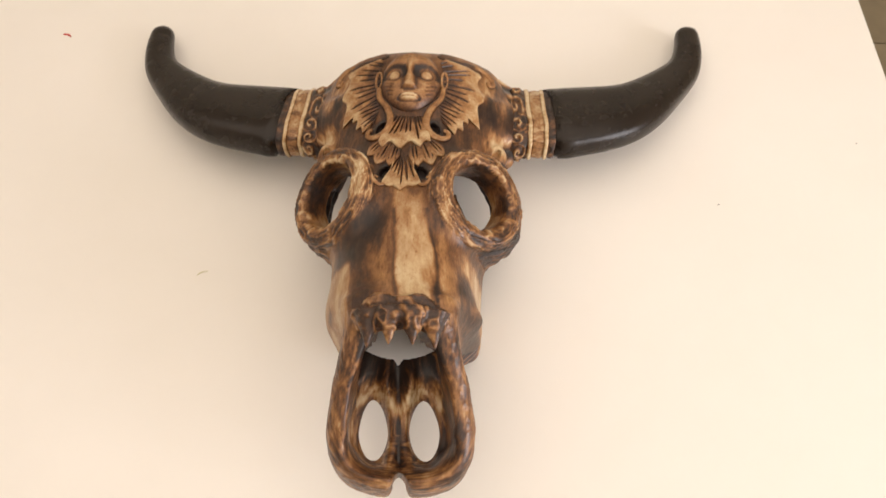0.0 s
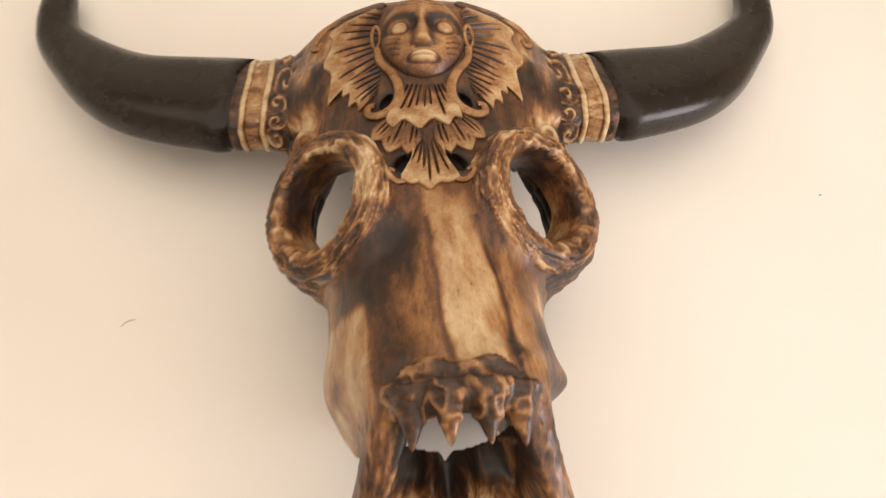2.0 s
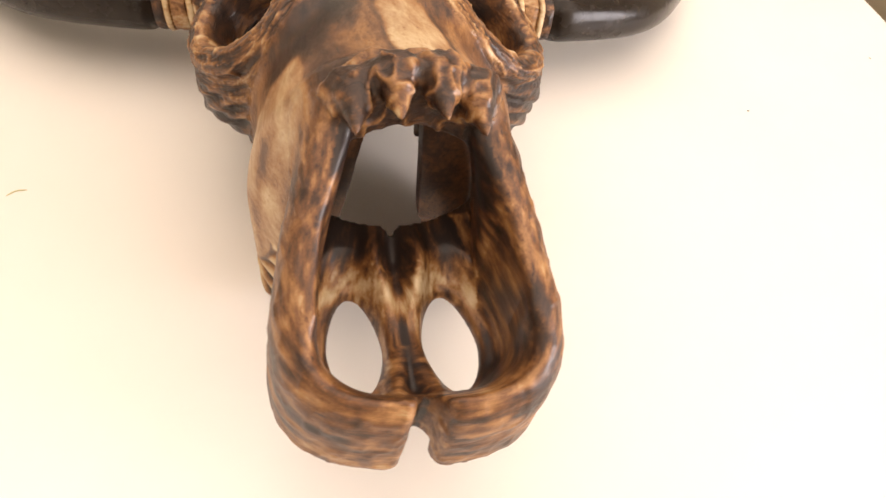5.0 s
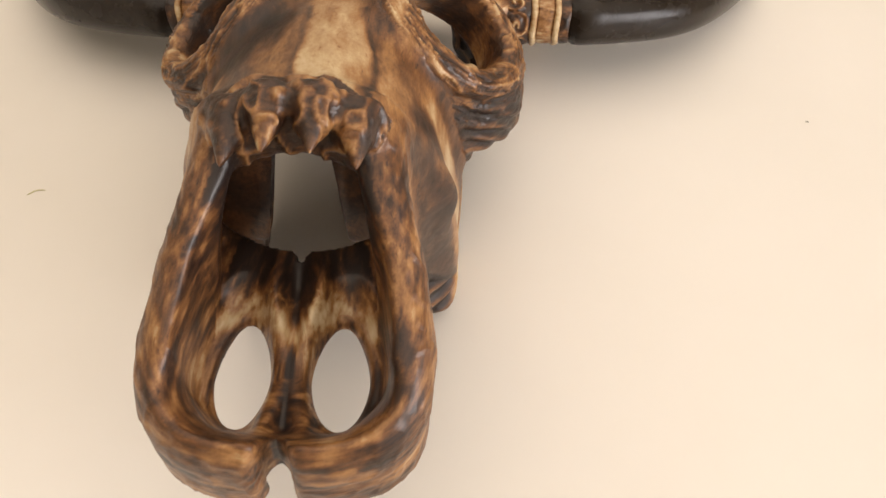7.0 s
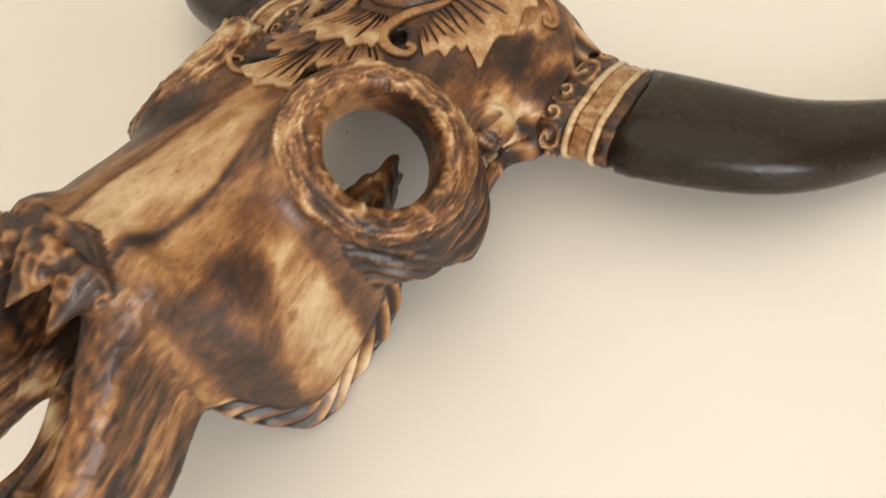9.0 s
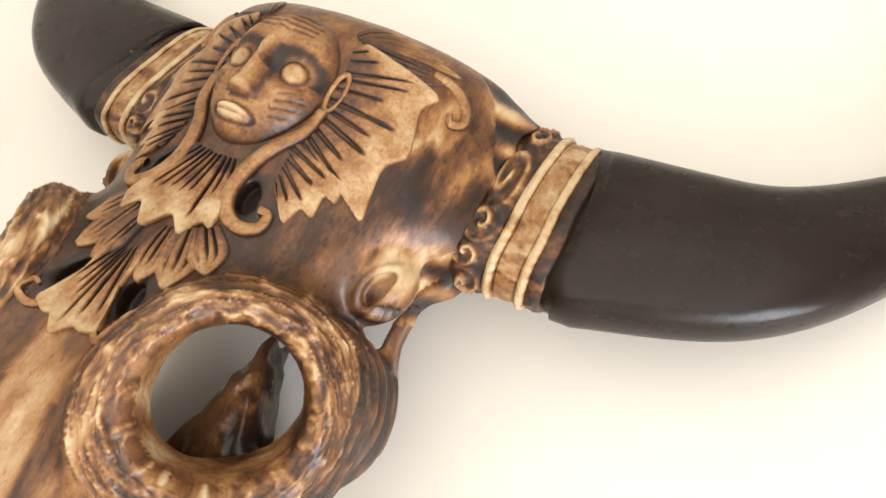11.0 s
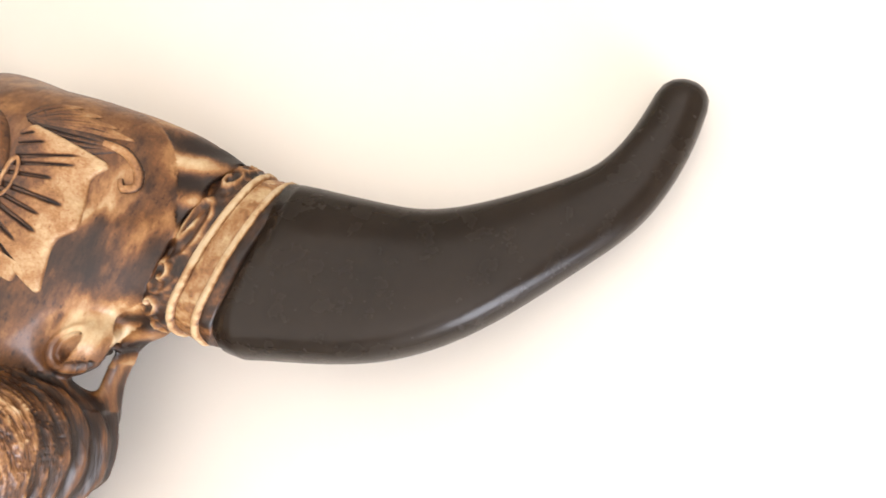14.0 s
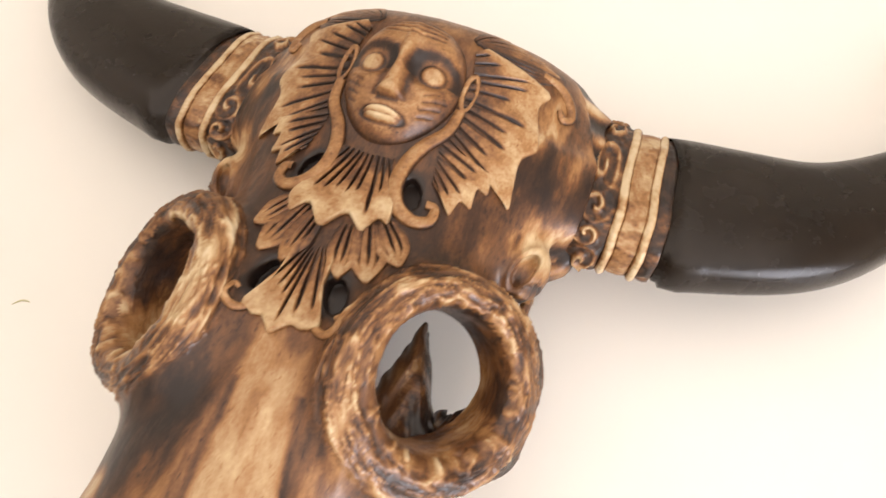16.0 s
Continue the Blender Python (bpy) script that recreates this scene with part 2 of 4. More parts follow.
def surface_net(F, origin, h):
    """Vertices, quads and the field's slope where F changes sign; F is negative inside."""
    S = F < 0
    nx, ny, nz = F.shape
    c = S[:-1, :-1, :-1].astype(np.int8)
    n = np.zeros_like(c)
    for a in (0, 1):
        for b_ in (0, 1):
            for d in (0, 1):
                n += S[a : nx - 1 + a, b_ : ny - 1 + b_, d : nz - 1 + d]
    act = np.argwhere((n > 0) & (n < 8))
    index = np.full(n.shape, -1, np.int32)
    index[act[:, 0], act[:, 1], act[:, 2]] = np.arange(len(act))
    corners = [(a, b_, d) for a in (0, 1) for b_ in (0, 1) for d in (0, 1)]
    val = {k: F[act[:, 0] + k[0], act[:, 1] + k[1], act[:, 2] + k[2]] for k in corners}
    total, count = np.zeros((len(act), 3), np.float32), np.zeros(len(act), np.float32)
    for k in corners:
        for axis in range(3):
            if k[axis] == 0:
                m = list(k)
                m[axis] = 1
                va, vb = val[k], val[tuple(m)]
                hit = (va < 0) != (vb < 0)
                t = np.where(hit, va / np.where(hit, va - vb, 1), 0)
                p = np.tile(np.array(k, np.float32), (len(act), 1))
                p[:, axis] += t
                total += p * hit[:, None]
                count += hit
    slope = np.stack([sum((1 if k[a] else -1) * val[k] for k in corners) for a in range(3)], -1)
    verts = (act + total / count[:, None]) * h + np.array(origin)
    faces = []
    for axis in range(3):
        u, w = [a for a in range(3) if a != axis]
        lo, hi = [slice(None)] * 3, [slice(None)] * 3
        lo[axis], hi[axis] = slice(0, -1), slice(1, None)
        e = np.argwhere(S[tuple(lo)] != S[tuple(hi)])
        e = e[(e[:, u] > 0) & (e[:, w] > 0) & (e[:, u] < F.shape[u] - 1) & (e[:, w] < F.shape[w] - 1)]
        quad = []
        for du, dw in ((1, 1), (0, 1), (0, 0), (1, 0)):
            q = e.copy()
            q[:, u] -= du
            q[:, w] -= dw
            quad.append(index[q[:, 0], q[:, 1], q[:, 2]])
        quad = np.stack(quad, -1)
        inside = S[e[:, 0], e[:, 1], e[:, 2]]
        flip = inside if axis == 1 else ~inside
        quad[flip] = quad[flip][:, ::-1]
        faces.append(quad)
    return verts, np.concatenate(faces), slope / np.linalg.norm(slope, axis=1, keepdims=True).clip(1e-9)


def smin(a, b_, k):
    hh = np.clip(0.5 + 0.5 * (b_ - a) / k, 0, 1)
    return b_ + (a - b_) * hh - k * hh * (1 - hh)


def smax(a, b_, k):
    return -smin(-a, -b_, k)


def over(v, xs, ys):
    """A soft line through a few knots."""
    fine = np.linspace(xs[0], xs[-1], 200)
    line = np.interp(fine, xs, ys)
    pad = np.pad(line, 8, mode="edge")
    line = np.convolve(pad, np.ones(17) / 17, "valid")
    return np.interp(v, fine, line).astype(np.float32)


nx2, gy, gz = round(0.150 / STEP), np.arange(-0.262, 0.224, STEP), np.arange(-0.004, 0.206, STEP)
gx = (np.arange(nx2) + 0.5) * STEP
X, Y, Z = np.meshgrid(gx.astype(np.float32), gy.astype(np.float32), gz.astype(np.float32), indexing="ij", sparse=True)

RING_C, RING_A = np.array((0.0675, 0.0190, 0.1270)), np.array((0.60, -0.06, 0.80))
RING_A = RING_A / np.linalg.norm(RING_A)


def roof(y):
    return over(y, [-0.15, -0.13, -0.1, -0.05, 0.014, 0.06, 0.1, 0.16, 0.2], [0.184, 0.182, 0.175, 0.163, 0.149, 0.138, 0.128, 0.112, 0.095])


def half_width(y):
    return over(y, [-0.15, -0.128, -0.11, -0.094, -0.082, -0.065, -0.03, 0.0, 0.04, 0.075, 0.11, 0.2], [0.044, 0.047, 0.054, 0.063, 0.0710, 0.0655, 0.067, 0.068, 0.069, 0.072, 0.080, 0.085])


def section(w, zt, zb=0.078, p=2.15):
    zz = np.maximum(Z - zb, 0) / (zt - zb)
    w = w * (1 - 0.03 * np.clip((zb - Z) / zb, 0, 1) ** 1.4)
    return (((X / w) ** p + zz**p) ** (1 / p) - 1) * 0.062


zt, hw = roof(Y), half_width(Y)
ridge = 0.0012 * np.exp(-((X / (0.0125 - 0.05 * np.minimum(Y, 0))) ** 6)) * np.clip((0.012 - Y) / 0.03, 0, 1)
body = section(hw, zt + ridge)
hollow = smax(section(hw - 0.0085, zt - 0.010), Y - 0.125, 0.01)
nose_wall = over(Z, [0.0, 0.024, 0.06, 0.1, 0.14, 0.2], [0.05, 0.045, 0.028, 0.0215, 0.014, 0.006])
hollow = smax(hollow, np.minimum(X - nose_wall, 0.010 - np.abs(Y + 0.090)), 0.004)
lower = over(Y, [-0.15, -0.128, -0.118, -0.105, -0.085, -0.055, -0.02, 0.0, 0.015, 0.03, 0.06, 0.16], [0.12, 0.085, 0.045, 0.018, 0.004, 0.0015, 0.006, 0.014, 0.030, 0.062, 0.078, 0.05])
body = smax(smax(body, lower - Z, 0.004), np.maximum(-0.121 - Y, Y - 0.15), 0.004)

yc, zc = 0.1605 + over(X, [0, 0.05, 0.09, 0.11, 0.17], [0.0005, 0.0015, 0.0030, 0.0010, 0.0]), 0.049
bar_ry, bar_rz = over(X, [0, 0.05, 0.09, 0.11, 0.17], [0.0585, 0.0595, 0.0565, 0.0485, 0.047]), over(X, [0, 0.03, 0.06, 0.085, 0.105, 0.17], [0.075, 0.070, 0.057, 0.040, 0.0225, 0.018])
bar_p = over(X, [0, 0.06, 0.1, 0.17], [2.7, 2.5, 2.6, 2.8])
lean = over(X, [0, 0.05, 0.1, 0.17], [0, -4, -17, -18]) * math.pi / 180
bar_u, bar_v = (Y - yc) * np.cos(lean) + (Z - zc) * np.sin(lean), (Z - zc) * np.cos(lean) - (Y - yc) * np.sin(lean)
q = (np.abs(bar_u / bar_ry) ** bar_p + np.abs(bar_v / bar_rz) ** bar_p) ** (1 / bar_p)
bar = smax(np.maximum((q - 1) * np.minimum(bar_rz, 0.047), X - 0.1045), 0.014 - Z + 0.0 * X, 0.004)
bar_in = np.maximum((q - 0.8) * np.minimum(bar_rz, 0.047), X - 0.085)

def rod(a, b_, ra, rb):
    d = np.array(b_) - np.array(a)
    L = float(np.linalg.norm(d))
    d = d / L
    u = (X - a[0]) * float(d[0]) + (Y - a[1]) * float(d[1]) + (Z - a[2]) * float(d[2])
    u = np.clip(u, 0, L)
    return np.sqrt((X - a[0] - u * float(d[0])) ** 2 + (Y - a[1] - u * float(d[1])) ** 2 + (Z - a[2] - u * float(d[2])) ** 2) - (ra + (rb - ra) * u / L)


rel = [X - RING_C[0], Y - RING_C[1], Z - RING_C[2]]
s = sum(r * float(a) for r, a in zip(rel, RING_A)).astype(np.float32)
rr = np.sqrt(np.maximum(rel[0] ** 2 + rel[1] ** 2 + rel[2] ** 2 - s * s, 0))
oval_u, oval_v = (X - 0.0675) * 0.95 - (Y - 0.0255) * 0.31, (X - 0.0675) * 0.31 + (Y - 0.0255) * 0.95
ring = (np.sqrt((oval_u / 0.0355) ** 2 + (oval_v / 0.0465) ** 2) - 1) * 0.042 + 0.0 * Z
ring = smax(smax(ring, s - 0.003, 0.012), 0.062 - 0.016 * np.clip((X - 0.075) / 0.02, 0, 1) * np.clip((Y - 0.008) / 0.020, 0, 1) - Z, 0.010)
ring = smin(ring, np.sqrt((rr - 0.0385) ** 2 + s * s) - 0.0066, 0.008)
lobe = rod((0.086, 0.008, 0.087), (0.058, -0.010, 0.092), 0.015, 0.015)
ring = smin(ring, lobe, 0.010)
SOCKET_A = np.array((0.51, -0.16, 0.84))
SOCKET_A = SOCKET_A / np.linalg.norm(SOCKET_A)
bore = [rel[0] - 0.0010, rel[1] - 0.0028, rel[2]]
deep = sum(r * float(a) for r, a in zip(bore, SOCKET_A)).astype(np.float32)
across = np.sqrt(np.maximum(bore[0] ** 2 + bore[1] ** 2 + bore[2] ** 2 - deep * deep, 0))
outward = (bore[0] * 0.898 - bore[2] * 0.439) / np.maximum(across, 0.004)
lip = 0.0020 * np.exp(-(((deep + 0.034) / 0.016) ** 2)) * np.clip(0.12 + 0.98 * outward, 0, 1)
behind = np.clip((Y - 0.018) / 0.014, 0, 1) * np.clip((0.088 - X) / 0.008, 0, 1)
tunnel = np.maximum(across - (0.0300 + 0.12 * np.maximum(deep, -0.012) + np.minimum((0.9 + 2.0 * behind) * np.maximum(-0.026 - deep, 0), 0.008 + 0.012 * behind)) + lip * (1 - 0.6 * behind), -0.085 - deep)

knob = np.sqrt((X - 0.0825) ** 2 + (Y - 0.0915) ** 2 + (Z - 0.079) ** 2) - 0.0145

# The muzzle: two rims, a floor with two long holes, and a gap in front.
front = (((X / 0.0590) ** 2.7 + (np.maximum(-0.186 - Y, 0) / 0.0475) ** 2.7) ** (1 / 2.7) - 1) * 0.059
side = X - over(Y, [-0.26, -0.186, -0.16, -0.13, -0.09], [0.0590, 0.0590, 0.0550, 0.0465, 0.043])
plan = np.where(Y < -0.186, front, side)
rim = over(Y, [-0.26, -0.235, -0.20, -0.17, -0.14, -0.12, -0.10], [0.113, 0.119, 0.128, 0.139, 0.156, 0.166, 0.168])
base = over(Y, [-0.26, -0.20, -0.15, -0.11, -0.08], [0.072, 0.066, 0.066, 0.072, 0.085])
muzzle = smax(smax(plan, Z - rim, 0.020), np.maximum(base - Z, Y + 0.095), 0.008)
floor_z = over(Y, [-0.26, -0.22, -0.17, -0.125, -0.1], [0.099, 0.096, 0.098, 0.103, 0.105])
groove = 0.0045 * np.exp(-((X / 0.0045) ** 2)) - 0.005 * np.exp(-(((X - 0.010) / 0.0045) ** 2))
basin = np.clip(1.25 - np.sqrt(((X - 0.0235) / np.maximum(0.0185 + 0.10 * np.minimum(-0.180 - Y, 0.0), 0.006)) ** 2 + ((Y + 0.183) / 0.036) ** 2), 0, 0.45) / 0.45
floor_top = floor_z - groove * np.clip((-0.125 - Y) / 0.02, 0, 1) - 0.009 * basin * basin * (3 - 2 * basin)
back_edge = -0.1275 + 0.008 * (X / 0.029) ** 2 + 0.004 * np.exp(-((X / 0.0022) ** 2)) * -1.0
lip_in = np.clip((-0.195 - Y) / 0.025, 0, 1)
cavity = smax(plan + 0.0175 + 0.004 * np.clip((Y + 0.16) / 0.03, 0, 1) + lip_in * (0.009 - 0.85 * (Z - 0.098)), np.where(Y < back_edge, floor_top - Z, -0.1), 0.007)
under = np.maximum(plan + 0.012, Z - (floor_z - 0.016))
hole = (np.sqrt(((X - 0.0213) / np.maximum(0.0132 + 0.10 * np.minimum(-0.186 - Y, 0), 0.006)) ** 2 + ((Y + 0.1825) / 0.0258) ** 2) - 1) * 0.016 - np.clip((Z - 0.088) * 0.4, -0.001, 0.004)
gap = np.maximum(X - 0.0088 * np.sqrt(np.clip((-0.2195 - Y) / 0.016, 0, 1.4)), Y + 0.2195)

# The carved fringe over the nose opening, with hanging points.
fringe = smax(np.abs(section(hw + 0.002, zt + 0.0042 - 0.004 * np.clip((X - 0.022) / 0.012, 0, 1)) + 0.008) - 0.008, np.maximum(np.maximum(-0.1235 - Y, Y + 0.099 + 0.0020 * np.cos(X * 210) + 25.0 * np.maximum(X - 0.013, 0) ** 2), np.maximum(0.153 - Z, X - 0.036)), 0.005)
for tx, tz in ((0.0086, 0.1800), (0.0245, 0.1725)):
    along = np.clip((-0.117 - Y) / 0.0245, 0, 1)
    tooth = (np.sqrt(((X - tx * (1 + 0.05 * along)) / (0.0088 * (1 - along**1.15) + 0.0008)) ** 2 + ((Z - tz + 0.004 * along) / (0.0082 * (1 - along**1.3) + 0.0008)) ** 2) - 1) * 0.004
    fringe = smin(fringe, smax(tooth, np.maximum(Y + 0.112, -0.1418 - Y), 0.002), 0.003)

solid = smin(smin(body, bar, 0.022), knob, 0.012)
web = smax(np.maximum((Y - 0.053) * 0.307 - (X - 0.045) * 0.95, (X - 0.045) * 0.926 + (Y - 0.053) * 0.378 - 0.001), np.maximum(np.maximum(Z - 0.0895, 0.058 - Z), -0.012 - Y), 0.012)
web = web - 0.0010 * np.sin(X * 290 + 2.0 * np.sin(Z * 240)) * np.sin(Y * 260 + 1.5 * np.sin(X * 330))
solid = smin(solid, ring, 0.010 + 0.014 * np.clip((0.075 - X) / 0.03, 0, 1))
solid = smax(solid, -smin(hollow, bar_in, 0.01), 0.004)
muzzle = smax(smax(smax(smax(muzzle, -cavity, 0.005), -under, 0.004), -hole, 0.003), -gap, 0.004)
muzzle = smax(muzzle, -np.maximum(np.maximum(hollow, -Y - 0.155), np.where(Y < back_edge, floor_top - Z, -0.1)), 0.003)
field = smin(smin(solid, muzzle, 0.007 + 0.010 * np.clip((Y + 0.125) / 0.02, 0, 1)), fringe, 0.006)
field = smax(field, -tunnel, 0.006)
field = smin(field, web, 0.003)
almond_l, almond_w = (X - 0.0850) * 0.34 + (Y - 0.0905) * 0.94, (X - 0.0850) * 0.94 - (Y - 0.0905) * 0.34
almond = np.sqrt((almond_l / 0.0100) ** 2 + (almond_w / 0.0050) ** 2)
field = np.where(Z > 0.070, field - 0.0006 * np.exp(-(((almond - 1.28) / 0.20) ** 2)), field)
dimple = np.maximum(np.maximum((almond - 0.9) * 0.005, -field - 0.0034), 0.074 - Z)


def beside(points, dx=0.0):
    """Distance in plan from a broken line."""
    out = None
    for (ax, ay), (bx_, by_) in zip(points, points[1:]):
        lx, ly = bx_ - ax, by_ - ay
        f_ = np.clip(((X - ax - dx) * lx + (Y - ay) * ly) / (lx * lx + ly * ly), 0, 1)
        d = np.sqrt((X - ax - dx - lx * f_) ** 2 + (Y - ay - ly * f_) ** 2)
        out = d if out is None else np.minimum(out, d)
    return out


FIN = [(0.107, 0.114), (0.1010, 0.1060), (0.0950, 0.1010), (0.0910, 0.0950), (0.0890, 0.0870), (0.0885, 0.0740), (0.0905, 0.0560)]
fin_wall = smax(beside(FIN) - 0.0034, np.maximum(Z - 0.061, 0.045 - Z), 0.005)
field = smin(field, fin_wall, 0.005)
field = smax(field, -dimple, 0.0015)
slot = np.maximum(beside(FIN[3:6], -0.0055) - 0.0019, Z - 0.068)
field = smax(field, -slot, 0.0015)
plain = field
SLITS = ((0.0160, 0.0385, 0.0048), (0.0255, 0.099, 0.0048))
for sx, sy, sr in SLITS:
    slit = np.maximum(np.sqrt(((X - sx) - 0.25 * (sy - Y)) ** 2 + ((Y - sy) * 0.6) ** 2) - sr, zt - 0.0085 - Z)
    field = smax(field, -slit, 0.002)

both = np.concatenate([field[::-1], field], 0)
V, Q, N = surface_net(both, (-(nx2 - 0.5) * STEP, gy[0], gz[0]), STEP)

# Which part each vertex belongs to, where it is stained, and other painted tone.
AX = np.abs(V[:, 0])


def sample(F3):
    F3 = np.broadcast_to(F3, field.shape)
    i = np.clip((AX / STEP - 0.5).round().astype(int), 0, nx2 - 1)
    j = np.clip(((V[:, 1] - gy[0]) / STEP).round().astype(int), 0, len(gy) - 1)
    k = np.clip(((V[:, 2] - gz[0]) / STEP).round().astype(int), 0, len(gz) - 1)
    return F3[i, j, k]


f_ring, f_muz, f_fri, f_tun, f_body, f_across = sample(ring), sample(muzzle), sample(fringe), sample(tunnel), sample(np.minimum(body, bar)), sample(across)
f_slot, f_fin, f_web = sample(slot), sample(fin_wall), sample(web)
f_plan, f_hollow = sample(plan), sample(hollow)
fri_like = f_fri < np.minimum(np.minimum(f_muz, f_body), f_ring) - 0.0003
muz_like = (~fri_like) & (f_muz < np.minimum(f_body, f_ring))
ring_like = (~fri_like) & (~muz_like) & ((np.abs(f_tun) < 0.004) & (f_across < 0.033) | (f_ring < f_body))
owner = np.where(fri_like, 3, np.where(muz_like, 2, np.where(ring_like, np.where(V[:, 0] > 0, 1, 4), 0)))
inside = (f_hollow < 0.003) & (owner == 0)

n1, n2, n3 = fbm(V, 45, 3), fbm(V * (1, 0.3, 1), 70, 7), fbm(V, 160, 11)
y_, z_ = V[:, 1], V[:, 2]
e1 = np.cross(RING_A, (0, 1, 0))
e1 /= np.linalg.norm(e1)
e2 = np.cross(RING_A, e1)
rel_v = np.stack([AX, V[:, 1], V[:, 2]], -1) - RING_C
r_s = rel_v @ RING_A
r_r = np.sqrt(np.maximum((rel_v**2).sum(1) - r_s**2, 0))
r_ang = np.arctan2(rel_v @ e2, rel_v @ e1)
around = np.stack([np.cos(r_ang) * 0.013, np.sin(r_ang) * 0.013 + 0.2 * (V[:, 0] > 0), r_r - 0.8 * r_s], -1)
streaks = fbm(around, 200, 31, 2)
spot = lambda cx, cy, sx, sy: np.exp(-(((V[:, 0] - cx) / sx) ** 2) - (((V[:, 1] - cy) / sy) ** 2))  # noqa: E731
step_ = lambda a, lo, hi: np.clip((a - lo) / (hi - lo), 0, 1) ** 2 * (3 - 2 * np.clip((a - lo) / (hi - lo), 0, 1))  # noqa: E731
wob = 0.012 * (n2 - 0.5)
rw = 0.0140 + 0.006 * np.clip(-y_, 0, 0.11)
RX = np.abs(V[:, 0] - 0.0090 - 0.056 * np.clip(-y_, 0, 0.11))
on_ridge = (1 - step_(RX + wob, rw - np.where(V[:, 0] > 0.009, 0.0075, 0.0045), rw + 0.0025)) * (1 - step_(y_ + 5 * wob, -0.012, 0.016))
stain = 0.58 + 0.34 * (n1 - 0.5) + 0.42 * (n2 - 0.5)
n5 = fbm(V * (1, 0.35, 1) + 0.01 * n1[:, None], 170, 61, 4)


def rubbed(x, cx, cy, sx, sy, tone, hard=0.9, turn=0.0):
    """Brushes the stain towards a tone inside a soft, ragged patch."""
    ct, st_ = math.cos(radians(turn)), math.sin(radians(turn))
    u, w = (x - cx) * ct + (y_ - cy) * st_, (y_ - cy) * ct - (x - cx) * st_
    d = np.sqrt((u / sx) ** 2 + (w / sy) ** 2) + 1.1 * (n5 - 0.5) + 0.5 * (n1 - 0.5)
    return stain + (1 - step_(d, 0.35, 1.35)) * hard * (tone + 0.30 * (n5 - 0.5) + 0.20 * (n3 - 0.5) - stain)


SX = V[:, 0]
# Brush marks: dark patches and rubbed pale places; the two sides differ.
for patch in ((-0.016, -0.056, 0.011, 0.034, 0.45), (-0.030, -0.018, 0.019, 0.042, 0.95, 1.0), (-0.041, -0.044, 0.015, 0.019, 0.93, 1.0), (-0.030, -0.090, 0.012, 0.036, 0.80), (-0.018, 0.004, 0.012, 0.014, 0.66),
              (0.033, -0.030, 0.008, 0.042, 0.84), (0.029, -0.090, 0.007, 0.020, 0.82), (0.0395, -0.076, 0.0075, 0.034, 0.30), (0.048, -0.070, 0.016, 0.050, 0.40), (0.046, -0.045, 0.010, 0.018, 0.62), (0.0665, -0.056, 0.011, 0.022, 0.20),
              (0.062, -0.030, 0.012, 0.009, 0.78), (0.0555, -0.072, 0.010, 0.015, 0.88, 1.0), (0.062, -0.096, 0.018, 0.011, 0.86, 1.0, 20.0), (0.053, -0.106, 0.014, 0.008, 0.78)):
    stain = rubbed(SX, *patch)
panel = step_(-SX + 0.6 * wob, 0.039, 0.043) * step_(y_, -0.125, -0.112) * (1 - step_(y_ + 1.5 * wob, -0.060, -0.052))
knot = spot(-0.059, -0.094, 0.004, 0.006)
stain += panel * (0.27 + 0.40 * (n2 - 0.5) + 0.35 * knot - stain) * 0.85
# The brow: brown ground under the relief, pale temples.
for patch in ((0.030, 0.052, 0.050, 0.036, 0.82), (0.040, 0.120, 0.052, 0.080, 0.80), (0.070, 0.115, 0.020, 0.032, 0.70), (0.078, 0.148, 0.005, 0.030, 0.84), (0.083, 0.118, 0.004, 0.022, 0.52), (0.0895, 0.103, 0.0125, 0.018, 0.15), (0.091, 0.160, 0.009, 0.026, 0.46), (0.085, 0.1325, 0.014, 0.011, 0.78), (0.1035, 0.140, 0.0055, 0.018, 0.86), (0.078, 0.172, 0.012, 0.016, 0.42), (0.100, 0.182, 0.012, 0.014, 0.82)):
    stain = rubbed(AX, *patch)
stain += (0.45 * (n5 - 0.5) + 0.25 * (n2 - 0.5)) * step_(y_, 0.105, 0.125) * step_(AX, 0.055, 0.070)
stain = np.where(owner == 0, stain + on_ridge * (0.29 + 0.50 * (n2 - 0.5) + 0.25 * (n5 - 0.5) - stain), stain)
stain += 0.22 * np.exp(-(((RX + wob - rw - 0.0008) / 0.0017) ** 2)) * (owner == 0) * (y_ < -0.005)
rim_front = (((AX / 0.0590) ** 2.7 + (np.maximum(-0.186 - y_, 0) / 0.0475) ** 2.7) ** (1 / 2.7) - 1) * 0.059
rim_side = AX - over(y_, [-0.26, -0.186, -0.16, -0.13, -0.09], [0.0590, 0.0590, 0.0550, 0.0465, 0.043])
rim_in = np.where(y_ < -0.186, rim_front, rim_side)
rim_along = np.where(y_ < -0.15, 0.06 * np.arctan2(AX, -(y_ + 0.15)), 0.0942 + (y_ + 0.15))
rim_grain = np.stack([1.2 * rim_in + 0.004 * n1, 0.8 * z_, 0.20 * rim_along + 0.3 * (V[:, 0] > 0)], -1)
n4 = fbm(rim_grain, 400, 41)
stain = np.where(owner == 2, stain + (0.65 + 0.42 * (n1 - 0.5) + 0.70 * (n4 - 0.5) + 0.45 * (n5 - 0.5) - stain) * (1 - step_(y_, -0.130, -0.105)), stain)
floor_like = (owner == 2) & (f_plan < -0.0165)
